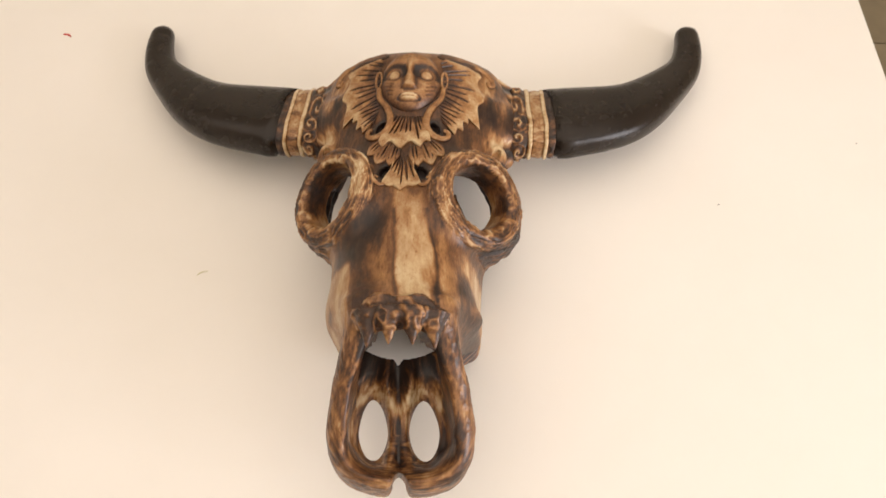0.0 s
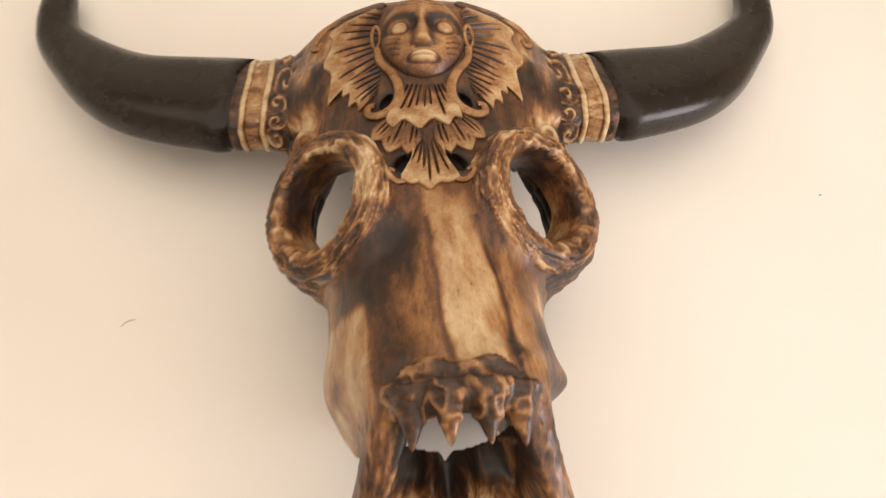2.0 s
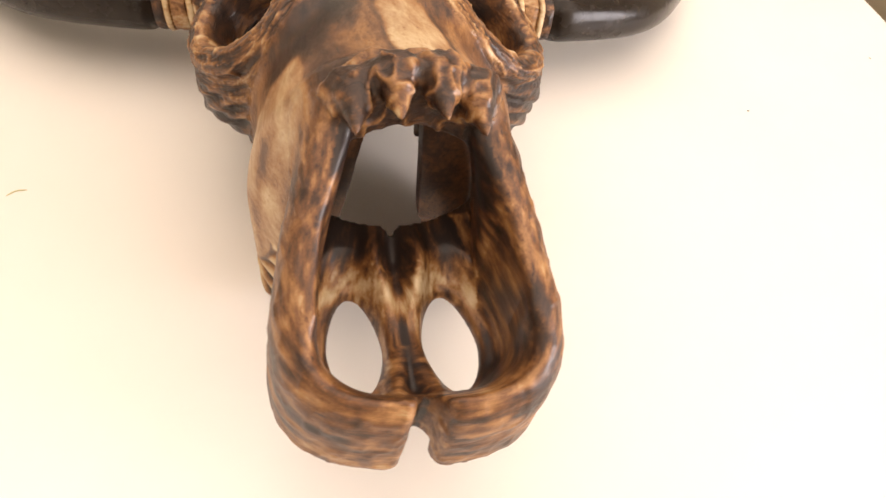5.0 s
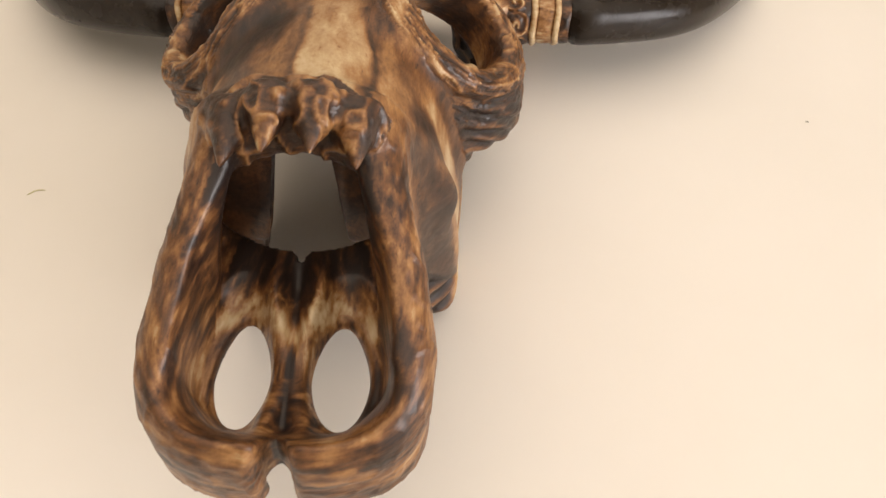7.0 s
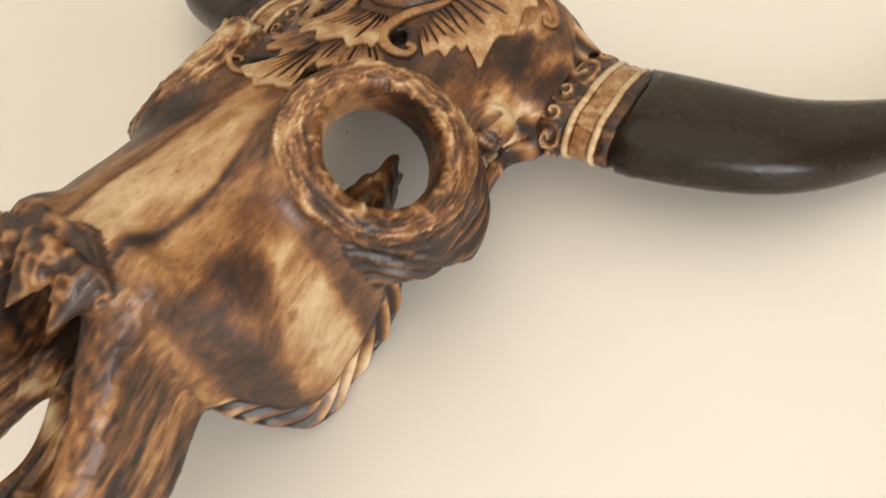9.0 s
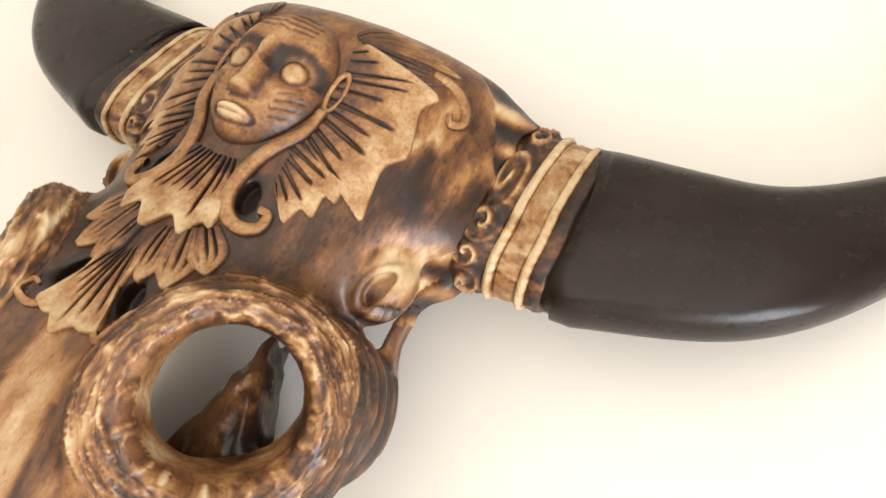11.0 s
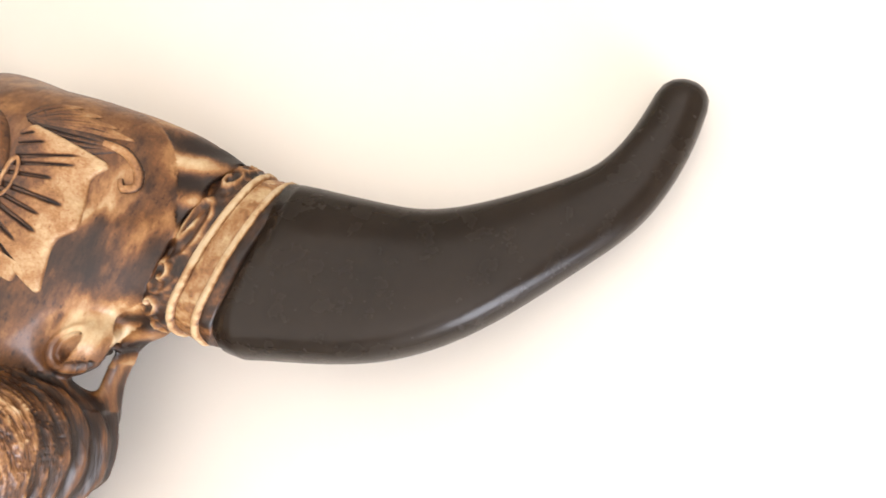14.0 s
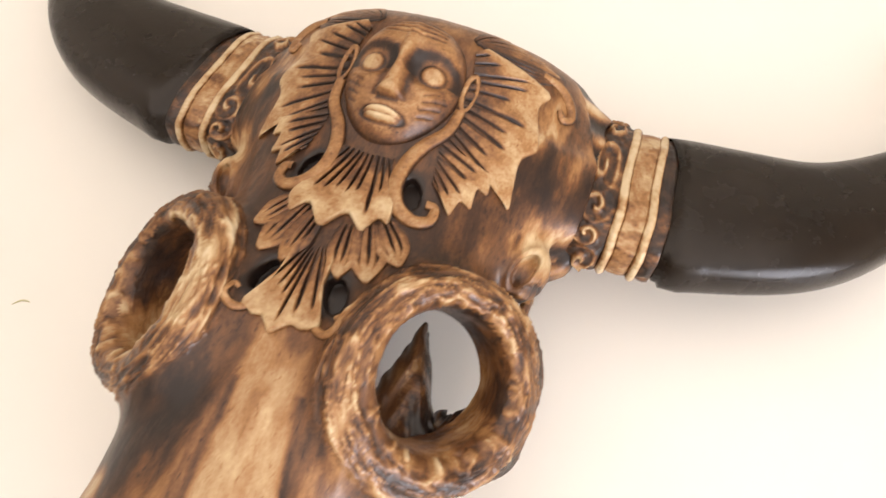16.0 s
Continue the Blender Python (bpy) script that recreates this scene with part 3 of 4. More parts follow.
stain += floor_like * (0.0 + 0.25 * (n4 - 0.5) + 0.30 * step_(y_, -0.152, -0.138) - 0.46 * np.exp(-(((y_ + 0.150 + 0.9 * np.abs(AX - 0.0213)) / 0.006) ** 2)) * (AX < 0.036) - 0.25 * np.exp(-(((AX - 0.0085) / 0.003) ** 2)) * (y_ < -0.15) * 0.5 + 0.32 * np.exp(-((AX / 0.0026) ** 2)))
wall_in = (owner == 2) & (f_plan < -0.0150) & (f_plan > -0.026) & (z_ > 0.106)
stain += 0.08 * wall_in
stain = np.where(owner == 3, 0.76 + 0.25 * (n3 - 0.5) + 0.2 * (n1 - 0.5) - 0.2 * step_(-y_, 0.132, 0.141) , stain)
is_ring = (owner == 1) | (owner == 4)
fin = is_ring & (y_ > 0.062) & (z_ < 0.078)
in_socket = f_across < 0.0315
w_ring = np.clip(0.5 + (f_body - f_ring) / 0.007, 0, 1) * np.isin(owner, (0, 1, 4)) * (f_hollow > 0.003)
w_ring = np.where(is_ring & (in_socket | (z_ < 0.085)), 1.0, w_ring)
cord = np.exp(-((np.abs(fbm(around * (0.75, 0.75, 1.2), 230, 51, 2) - 0.5) / 0.040) ** 2)) * (~in_socket) * step_(z_, 0.085, 0.10)
cord_fine = np.exp(-((np.abs(fbm(around * (0.9, 0.9, 1.4), 270, 57, 2) - 0.5) / 0.055) ** 2)) * (~in_socket) * step_(z_, 0.070, 0.09)
ring_stain_glint = np.where(in_socket, 0.47 + 0.65 * (n1 - 0.5) + 0.4 * (n5 - 0.5) + 0.30 * step_(y_ + 0.3 * AX, 0.056, 0.080), 0.74 - 0.30 * cord - 0.24 * cord_fine) + 0.40 * (0.5 - streaks) * (~in_socket) + 0.25 * (n3 - 0.5) + 0.35 * (n1 - 0.5)
# Left crest: its glossy highlight painted in as a pale patch; right: an orange line.
ring_stain_glint -= (~in_socket) * (0.42 * spot(-0.038, 0.024, 0.007, 0.030) + 0.30 * spot(0.0405, -0.004, 0.004, 0.020))
stain = stain + (ring_stain_glint - stain) * w_ring
stain -= is_ring * (~in_socket) * (0.52 * n1 - 0.06) * np.exp(-(((f_across - 0.0338) / 0.0026) ** 2))
# Rims get a darker tone below z = 0.10.
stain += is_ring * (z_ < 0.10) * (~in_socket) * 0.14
# Dark tone on the fin, darkest along the slot.
stain = np.where((f_fin < 0.0015) & (y_ > 0.055), 0.72 + 0.5 * (n1 - 0.5), stain) + 0.5 * np.exp(-((np.maximum(f_slot, 0) / 0.0012) ** 2)) * (f_slot < 0.004) * (y_ > 0.05)
stain = np.where(f_web < 0.001, 0.83 + 1.2 * (n1 - 0.5) + 0.9 * (n3 - 0.5), stain)
# Dark tone inside the hollow and in the shallow slits.
stain = np.where(inside, 0.78 + 0.4 * (n1 - 0.5), stain)
pits = sum(np.exp(-(((AX - sx - 0.25 * (sy - y_)) / (sr + 0.001)) ** 4) - (((y_ - sy) * 0.6 / (sr + 0.001)) ** 4)) for sx, sy, sr in SLITS)
stain += 0.7 * np.clip(pits, 0, 1) * (owner == 0)

hollow_l, hollow_w = (AX - 0.0850) * 0.34 + (y_ - 0.0905) * 0.94, (AX - 0.0850) * 0.94 - (y_ - 0.0905) * 0.34
# Darker tone in the middle of the dimple.
stain += 0.25 * (owner == 0) * (z_ > 0.07) * (1 - step_(np.hypot(hollow_l / 0.0095, hollow_w / 0.0046), 0.5, 1.0))

# Fine carving: wormed lines on the rims and the fringe, ribs along the cheeks' lower edge.
fold = np.minimum(np.abs(fbm(V * (1, 0.8, 0.8), 120, 23, 2) - 0.5) * 2, 0.14 + 2.0 * np.abs(fbm(V * (1, 0.8, 0.8), 210, 27, 2) - 0.5))
carve = np.where(is_ring & ~in_socket, 0.0024 * (streaks - 0.5) + 0.0010 * cord + 0.0007 * cord_fine, 0.0010 * (n3 - 0.5) * is_ring)
carve += np.where((owner == 3) & (y_ > -0.131), 0.0014 * np.exp(-((fold / 0.13) ** 2)) + 0.0016 * np.exp(-(((y_ + 0.1020 + 0.0020 * np.cos(AX * 210) + 25.0 * np.maximum(AX - 0.013, 0) ** 2) / 0.002) ** 2)), 0)
carve += np.where((owner == 2) & (f_plan > -0.016), 0.0005 * np.exp(-((fold / 0.15) ** 2)) * (f_plan > -0.010), 0)
layers = np.sin(2 * math.pi * (r_s + 0.25 * (r_r - 0.038) + 0.006 * n1) / 0.0085)
flank = is_ring * (~in_socket) * step_(-r_s, 0.008, 0.014) * step_(AX, 0.060, 0.075)
carve += 0.0010 * flank * layers
stain -= 0.16 * flank * layers
grain = np.where(is_ring[:, None], np.stack([np.cos(r_ang) * 0.016, np.sin(r_ang) * 0.016 + 0.2 * (V[:, 0] > 0), 1.5 * (r_r - 0.8 * r_s)], -1), np.where((owner == 3)[:, None], V, np.where((owner == 2)[:, None], rim_grain, V * (1.0, 0.30, 0.8) + 0.006 * np.stack([n1, 0 * n1, n1], -1))))
worm = np.where(is_ring, np.where(in_socket, 0.35, 0.45), np.where(owner == 3, 0.3, np.where((owner == 2) & (f_plan > -0.010) & (V[:, 0] > 0), 0.15 * (1 - step_(y_, -0.125, -0.11)), 0.0)))
worm = np.where(fin, 0.1, worm)
ang = np.arctan2(z_ - 0.085, y_ + 0.055)
rad = np.hypot(z_ - 0.085, y_ + 0.055)
edge = np.clip((rad - 0.056) / 0.004, 0, 1) * (owner == 0) * (AX > 0.035) * (f_hollow > 0.004) * (z_ < 0.075)
carve += edge * np.abs(N[:, 0]) ** 2 * (0.0022 * np.sin(ang * 21 + 9 * (rad - 0.06) / 0.03 + 0.8 * n1) - 0.0016)
stain += 0.35 * np.exp(-(((rad - 0.0562) / 0.0014) ** 2)) * (owner == 0) * (AX > 0.035) * (z_ < 0.072) * (f_hollow > 0.004)
stain += edge * (0.10 - 0.36 * np.sin(ang * 21 + 9 * (rad - 0.06) / 0.03 + 0.8 * n1)) + (owner == 3) * (0.10 - 0.44 * np.exp(-((fold / 0.13) ** 2)))
carve = np.where(fin, 0, carve)


def vertex_normals(P):
    face = np.cross(P[Q[:, 2]] - P[Q[:, 0]], P[Q[:, 3]] - P[Q[:, 1]])
    out = np.stack([sum(np.bincount(Q[:, c], face[:, a], len(P)) for c in range(4)) for a in range(3)], -1)
    return out / np.maximum(np.linalg.norm(out, axis=1, keepdims=True), 1e-12)


flat_n = vertex_normals(V)
sign = np.sign(np.sum(flat_n * N))
V = V + N * (carve + 0.0009 * (n1 - 0.5))[:, None]
N = N + sign * 1.2 * (vertex_normals(V) - flat_n)
N = N / np.maximum(np.linalg.norm(N, axis=1, keepdims=True), 1e-12)

V[:, 0] += 0.008 * (V[:, 0] > 0) * (owner == 0) * (f_hollow > 0.004) * np.exp(-(((V[:, 1] + 0.090) / 0.011) ** 2) - (((V[:, 2] - 0.106) / 0.020) ** 2))

skull = tagged(new("carved_bull_skull"), "hollow brown-stained carved bull skull with black horns on a table", "skull carving")
names = {0: ("cranium", "brown-stained pale bone-coloured shell", M_bone), 1: ("eye_socket", "", M_ring), 2: ("muzzle", "brown streaked open muzzle", M_bone), 3: ("nasal_fringe", "", M_ring), 4: ("eye_socket", "", M_ring)}
# Each hanging point of the fringe is a piece of its own.
hanging = (owner == 3) & (y_ < -0.1275)
piece = np.where(hanging, 5 + 2 * (SX > 0) + (AX > 0.0165), owner)
names.update({key: ("tooth", "pointed brown hanging tooth", M_ring) for key in (5, 6, 7, 8)})
face_owner = np.max(piece[Q], axis=1)
built = {}
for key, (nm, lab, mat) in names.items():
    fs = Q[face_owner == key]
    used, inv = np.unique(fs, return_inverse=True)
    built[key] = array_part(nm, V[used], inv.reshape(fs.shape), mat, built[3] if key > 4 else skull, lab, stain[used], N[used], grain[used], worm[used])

# The upper surface, to lay the relief on.
lid = np.concatenate([plain[::-1], plain], 0)
top_index = len(gz) - 1 - np.argmax((lid < 0)[:, :, ::-1], axis=2)
TOP = np.where((lid < 0).any(axis=2), gz[top_index], 0.0).astype(np.float64)
fi = np.arange(lid.shape[0])[:, None], np.arange(lid.shape[1])[None, :]
fa, fb = lid[fi[0], fi[1], top_index], lid[fi[0], fi[1], np.minimum(top_index + 1, len(gz) - 1)]
TOP = TOP + (TOP > 0) * STEP * np.clip(fa / np.where(fa == fb, 1, fa - fb), 0, 1)


def top(x, y):
    u, v_ = (x + (nx2 - 0.5) * STEP) / STEP, (y - gy[0]) / STEP
    i, j = int(u), int(v_)
    u, v_ = u - i, v_ - j
    i, j = min(max(i, 0), TOP.shape[0] - 2), min(max(j, 0), TOP.shape[1] - 2)
    vals = [TOP[i, j], TOP[i + 1, j], TOP[i, j + 1], TOP[i + 1, j + 1]]
    lo = max(vals)
    vals = [max(q_, lo - 0.004) for q_ in vals]
    return (vals[0] * (1 - u) + vals[1] * u) * (1 - v_) + (vals[2] * (1 - u) + vals[3] * u) * v_


def blade(name, p0, p1, w0, w1, height, bend=0.0, cuts=(0.0,), label="", n=18, m=40, wide=0.55, dark=0.0):
    """A carved leaf that lies on the skull from p0 to p1, with a pointed end and knife cuts along it."""
    p0, p1 = Vector(p0), Vector(p1)
    d = p1 - p0
    side_ = Vector((-d.y, d.x)).normalized()
    vs, st = [], []
    for i in range(n + 1):
        t = i / n
        c = p0 + d * t + side_ * bend * math.sin(math.pi * t)
        wd = 1.28 * (w0 + (w1 - w0) * math.sin(min(t / wide, 1) * math.pi / 2)) * (1 if t < wide else max(1 - ((t - wide) / (1 - wide)) ** 1.5, 0.03))
        for j in range(m + 1):
            u = 2 * j / m - 1
            p = c + side_ * u * wd
            cut = max(math.exp(-(((u - q_) / 0.065) ** 2)) for q_ in cuts) * (1 - max(t - 0.5, 0) / 0.25 if t < 0.75 else 0) if cuts else 0
            lift = 0.8 * height * (0.75 + 0.25 * math.sin(math.pi * t)) * (1 - 0.25 * u * u) - 0.75 * height * cut
            rim_ = abs(u) > 0.999 or i in (0, n)
            vs.append((p.x, p.y, top(p.x, p.y) + (-0.0025 if rim_ else lift)))
            st.append(dark + 0.75 * cut + 0.5 * (1 - t) ** 1.3 + (0.8 if rim_ else 0.25 * abs(u) ** 6) - 0.10)
    k = m + 1
    fs = np.array([(i * k + j, i * k + j + 1, (i + 1) * k + j + 1, (i + 1) * k + j) for i in range(n) for j in range(m)])
    return array_part(name, vs, fs[:, ::-1], M_leaf, skull, label, st)


def tendril(points, r, name="scroll", label=""):
    """A carved cord that follows the skull through the given places."""
    pts = [Vector(p) for p in points]
    path = []
    for i in range(len(pts) - 1):
        a, b_, c, d = pts[max(i - 1, 0)], pts[i], pts[i + 1], pts[min(i + 2, len(pts) - 1)]
        for t in (0, 0.25, 0.5, 0.75):
            path.append(0.5 * ((2 * b_) + (c - a) * t + (2 * a - 5 * b_ + 4 * c - d) * t * t + (3 * b_ - a - 3 * c + d) * t**3))
    path.append(pts[-1])
    vs, st, ring_n = [], [], 8
    for i, p in enumerate(path):
        d = (path[min(i + 1, len(path) - 1)] - path[max(i - 1, 0)]).normalized()
        sd = Vector((-d.y, d.x))
        w = r * (0.65 + 0.5 * math.sin(math.pi * min(i / len(path) + 0.1, 1)))
        for j in range(ring_n):
            a = 2 * math.pi * j / ring_n
            pp = p + sd * w * math.cos(a)
            vs.append((pp.x, pp.y, top(p.x, p.y) + 0.0008 + 0.72 * w * math.sin(a)))
            # Darker tone on the cord's sides and underside than along its crest.
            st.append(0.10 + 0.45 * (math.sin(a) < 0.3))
    fs = [(i * ring_n + j, (i + 1) * ring_n + j, (i + 1) * ring_n + (j + 1) % ring_n, i * ring_n + (j + 1) % ring_n) for i in range(len(path) - 1) for j in range(ring_n)]
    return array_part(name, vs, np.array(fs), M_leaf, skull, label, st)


def along(points, u):
    """Place at the fraction u of a broken line, by its length."""
    seg = [math.dist(a, b_) for a, b_ in zip(points, points[1:])]
    d = u * sum(seg)
    for (a, b_), L in zip(zip(points, points[1:]), seg):
        if d <= L + 1e-9:
            return Vector(a).lerp(Vector(b_), d / L)
        d -= L
    return Vector(points[-1])


def fan_leaf(name, inner, outer, cuts, height=0.0026, reach=0.72, label="", dark=0.0, nk=220, nt_=22, seed=1, bold=1.0):
    """A low carved leaf between a line along its root and its jagged outline, scored by knife cuts from the root."""
    rnd = random.Random(seed)
    cuts = [(u + rnd.uniform(-0.012, 0.012), reach * rnd.uniform(0.72, 1.12), bold * rnd.uniform(0.0005, 0.00085)) for u in cuts]
    for _ in range(2):
        outer = [outer[0]] + [tuple(Vector(a).lerp(Vector(b_), f)) for a, b_ in zip(outer, outer[1:]) for f in (0.14, 0.86)] + [outer[-1]]
    vs, st = [], []
    root_len, edge_len = sum(math.dist(a, b_) for a, b_ in zip(inner, inner[1:])), sum(math.dist(a, b_) for a, b_ in zip(outer, outer[1:]))
    for i in range(nk + 1):
        u = i / nk
        a, b_ = along(inner, u), along(outer, u)
        span = (b_ - a).length
        for j in range(nt_ + 1):
            t = (j / (nt_ - 2)) * (1 - 0.0012 / max(span, 0.003)) if j < nt_ - 1 else (1 - 0.0005 / max(span, 0.003) if j == nt_ - 1 else 1.0)
            p = a.lerp(b_, t)
            local = root_len * (1 - t) + edge_len * t
            cut = max((math.exp(-(((u - q_) * local / w) ** 2)) * min(max((far - t) / 0.12, 0), 1) for q_, far, w in cuts), default=0)
            rim_ = j == nt_ or i in (0, nk)
            lift = height * (0.45 + 0.45 * math.sin(math.pi * min(t, 0.9) / 1.8)) * (0.72 if j == nt_ - 1 else 1.0) - 0.85 * height * cut
            vs.append((p.x, p.y, top(p.x, p.y) + (-0.002 if rim_ else lift)))
            st.append(dark + 0.85 * cut + 0.52 * (1 - t) ** 1.3 + (0.7 if rim_ else 0.0) - 0.10 + 0.10 * math.sin(p.x * 310 + 1.3 * seed) * math.sin(p.y * 270))
    k = nt_ + 1
    fs = np.array([(i * k + j, i * k + j + 1, (i + 1) * k + j + 1, (i + 1) * k + j) for i in range(nk) for j in range(nt_)])
    if (Vector(inner[-1]) - Vector(inner[0])).cross(Vector(outer[len(outer) // 2]) - Vector(inner[0])) > 0:
        fs = fs[:, ::-1]
    return array_part(name, vs, fs[:, ::-1], M_leaf, skull, label, st)


spread_cuts = lambda n, lo=0.04, hi=0.96: [lo + (hi - lo) * i / (n - 1) for i in range(n)]  # noqa: E731
for sg in (-1, 1):
    flip = lambda pts: [(sg * x, y) for x, y in pts]  # noqa: E731
    # Wing beside the mask: one low fan, jagged along its edge.
    fan_leaf("wing", flip([(0.029, 0.184), (0.032, 0.172), (0.032, 0.150), (0.029, 0.134), (0.031, 0.118), (0.033, 0.108)]), flip([(0.034, 0.190), (0.052, 0.188), (0.072, 0.1845), (0.0665, 0.173), (0.0745, 0.150), (0.0665, 0.140), (0.0700, 0.1105), (0.0575, 0.126), (0.0585, 0.1135), (0.0525, 0.1155), (0.0535, 0.1025), (0.0475, 0.1055), (0.0455, 0.0945), (0.0405, 0.1005), (0.037, 0.105)]), spread_cuts(16), 0.0025, 0.78, seed=3 + sg, bold=1.25, dark=0.04)
    blade("leaf", (sg * 0.032, 0.188), (sg * 0.074, 0.196), 0.0030, 0.0052, 0.0020, -0.003 * sg, (-0.4, 0.0, 0.4), dark=0.32)
    for x1, y1 in ((0.0420, 0.2080), (0.0535, 0.2070), (0.0640, 0.2040), (0.0735, 0.2010)):
        blade("leaf", (sg * (0.026 + 0.13 * (x1 - 0.04)), 0.1900), (sg * x1, y1), 0.0016, 0.0034, 0.0018, 0.002 * sg, (0.0,), dark=0.14)
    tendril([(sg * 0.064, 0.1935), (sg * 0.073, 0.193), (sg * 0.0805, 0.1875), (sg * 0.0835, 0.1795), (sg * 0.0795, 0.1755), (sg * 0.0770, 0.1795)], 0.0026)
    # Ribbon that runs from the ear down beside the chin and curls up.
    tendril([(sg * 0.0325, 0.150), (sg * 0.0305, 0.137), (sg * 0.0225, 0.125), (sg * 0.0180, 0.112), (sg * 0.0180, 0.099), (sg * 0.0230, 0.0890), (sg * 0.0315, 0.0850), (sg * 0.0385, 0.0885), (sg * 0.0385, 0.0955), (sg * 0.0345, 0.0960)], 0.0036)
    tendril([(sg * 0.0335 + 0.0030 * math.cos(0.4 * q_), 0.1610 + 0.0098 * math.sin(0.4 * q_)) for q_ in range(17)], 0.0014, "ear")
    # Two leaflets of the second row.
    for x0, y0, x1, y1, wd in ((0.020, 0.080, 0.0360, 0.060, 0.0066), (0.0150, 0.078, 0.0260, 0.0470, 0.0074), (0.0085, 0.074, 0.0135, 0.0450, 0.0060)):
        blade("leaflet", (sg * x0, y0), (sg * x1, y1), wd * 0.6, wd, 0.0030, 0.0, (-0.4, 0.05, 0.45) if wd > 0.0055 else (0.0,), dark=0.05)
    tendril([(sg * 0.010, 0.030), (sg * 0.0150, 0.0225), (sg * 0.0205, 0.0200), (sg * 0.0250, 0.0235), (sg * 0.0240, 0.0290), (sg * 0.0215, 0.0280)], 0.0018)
fan_leaf("leaf", [(-0.0165, 0.114), (0.0, 0.112), (0.0165, 0.114)], [(-0.0185, 0.104), (-0.0225, 0.090), (-0.0275, 0.079), (-0.0225, 0.0695), (-0.0150, 0.0785), (-0.0050, 0.0650), (0.0040, 0.0785), (0.0140, 0.0690), (0.0180, 0.0800), (0.0235, 0.0775), (0.0215, 0.090), (0.0185, 0.104)], spread_cuts(9, 0.2, 0.82), 0.0034, 0.78, "pale carved leaf with knife cuts", seed=21)
fan_leaf("leaf", [(-0.0070, 0.062), (0.0, 0.060), (0.0060, 0.062)], [(-0.0105, 0.052), (-0.0110, 0.036), (-0.0190, 0.0225), (-0.0120, 0.0190), (-0.0075, 0.0200), (-0.0010, 0.0130), (0.0055, 0.0200), (0.0105, 0.0190), (0.0180, 0.0225), (0.0105, 0.036), (0.0095, 0.052)], spread_cuts(7, 0.3, 0.72), 0.0030, 0.8, seed=22)

# The relief mask on the brow.
vs, st, fs = [], [], []
nu, nv = 72, 90
for j in range(nv + 1):
    for i in range(nu + 1):
        u, v_ = 2 * i / nu - 1, 2 * j / nv - 1
        cx, cy = u * math.sqrt(1 - 0.5 * v_ * v_), v_ * math.sqrt(1 - 0.5 * u * u)
        x, y = cx * 0.0305 * (1 + 0.10 * cy - 0.10 * max(-cy - 0.3, 0)), 0.1555 + cy * 0.0370
        rho = min(math.hypot(cx, cy), 1)
        hgt = 0.0112 * (1 - rho**5)
        bx, by = abs(x) - 0.0160, y - 0.1595
        eye_r = math.hypot(bx / 0.0120, by / 0.0090)
        socket = math.exp(-(eye_r**6))
        hgt -= 0.0036 * socket
        disc = math.hypot(bx / 0.0058, (by + 0.0015) / 0.0050)
        hgt += 0.0022 * math.exp(-(disc**8))
        nose = math.exp(-((x / (0.0027 + 0.105 * max(0.160 - y, 0) + 0.0018 * math.exp(-(((y - 0.1415) / 0.003) ** 2)))) ** 4)) / (1 + math.exp(-(y - 0.1400) / 0.0005)) * math.exp(-max(y - 0.164, 0) / 0.010)
        hgt += 0.0060 * nose * (0.75 + 0.35 * min(max((0.160 - y) / 0.018, 0), 1))
        lip = math.hypot(x / 0.0090, (y - 0.1305) / 0.0034)
        mouth = math.exp(-(lip**8))
        hgt += 0.0032 * mouth - 0.0016 * math.exp(-(((y - 0.1303 + 3 * x * x) / 0.0007) ** 2)) * (abs(x) < 0.010)
        hgt -= 0.0013 * math.exp(-(((lip - 1.22) / 0.14) ** 2)) * (nose < 0.5)
        brow_line = 0.5 + 0.5 * math.sin(y * 1900 - 2 * (x * 60) ** 2)
        brow_line *= (y > 0.174) * (abs(x) < 0.016) * (rho < 0.9)
        hgt -= 0.0010 * brow_line**3
        lines = 0.5 + 0.5 * math.sin(y * 1700 - abs(x) * 900)
        cheek = (abs(x) > 0.016) * (y < 0.150) * (y > 0.134) * (rho < 0.9)
        lines = lines**4
        hgt -= 0.0007 * lines * cheek
        vs.append((x, y, top(x, y) + 0.6 * (top(0.0, y) - top(x, y)) * (1 - rho**4) + hgt - 0.003 * (rho > 0.995)))
        # Shade below the brows, beside and under the nose is put into the colour.
        arc = math.exp(-(((eye_r - 0.95) / 0.22) ** 2)) * (by > -0.004)
        flank = math.exp(-(((abs(x) - 0.0062 - 0.05 * max(0.158 - y, 0)) / 0.0022) ** 2)) * (0.139 < y < 0.168)
        st.append(0.10 + 0.32 * flank + 0.40 * math.exp(-(((y - 0.1385) / 0.0012) ** 2)) * (abs(x) < 0.006) + 0.30 * brow_line**3 + 0.44 * arc + 0.12 * socket * (1 if bx < 0 else 0.4) - 0.20 * math.exp(-(disc**8)) + 0.35 * math.exp(-(((disc - 1.08) / 0.12) ** 2)) + 0.40 * math.exp(-(((lip - 1.22) / 0.14) ** 2)) * (nose < 0.5) + 0.35 * math.exp(-(((y - 0.1303 + 3 * x * x) / 0.0007) ** 2)) * (abs(x) < 0.010) + 0.22 * lines * cheek + 0.35 * rho**8 - 0.36 * mouth - 0.1 * nose)
k = nu + 1
fs = [(j * k + i, j * k + i + 1, (j + 1) * k + i + 1, (j + 1) * k + i) for j in range(nv) for i in range(nu)]
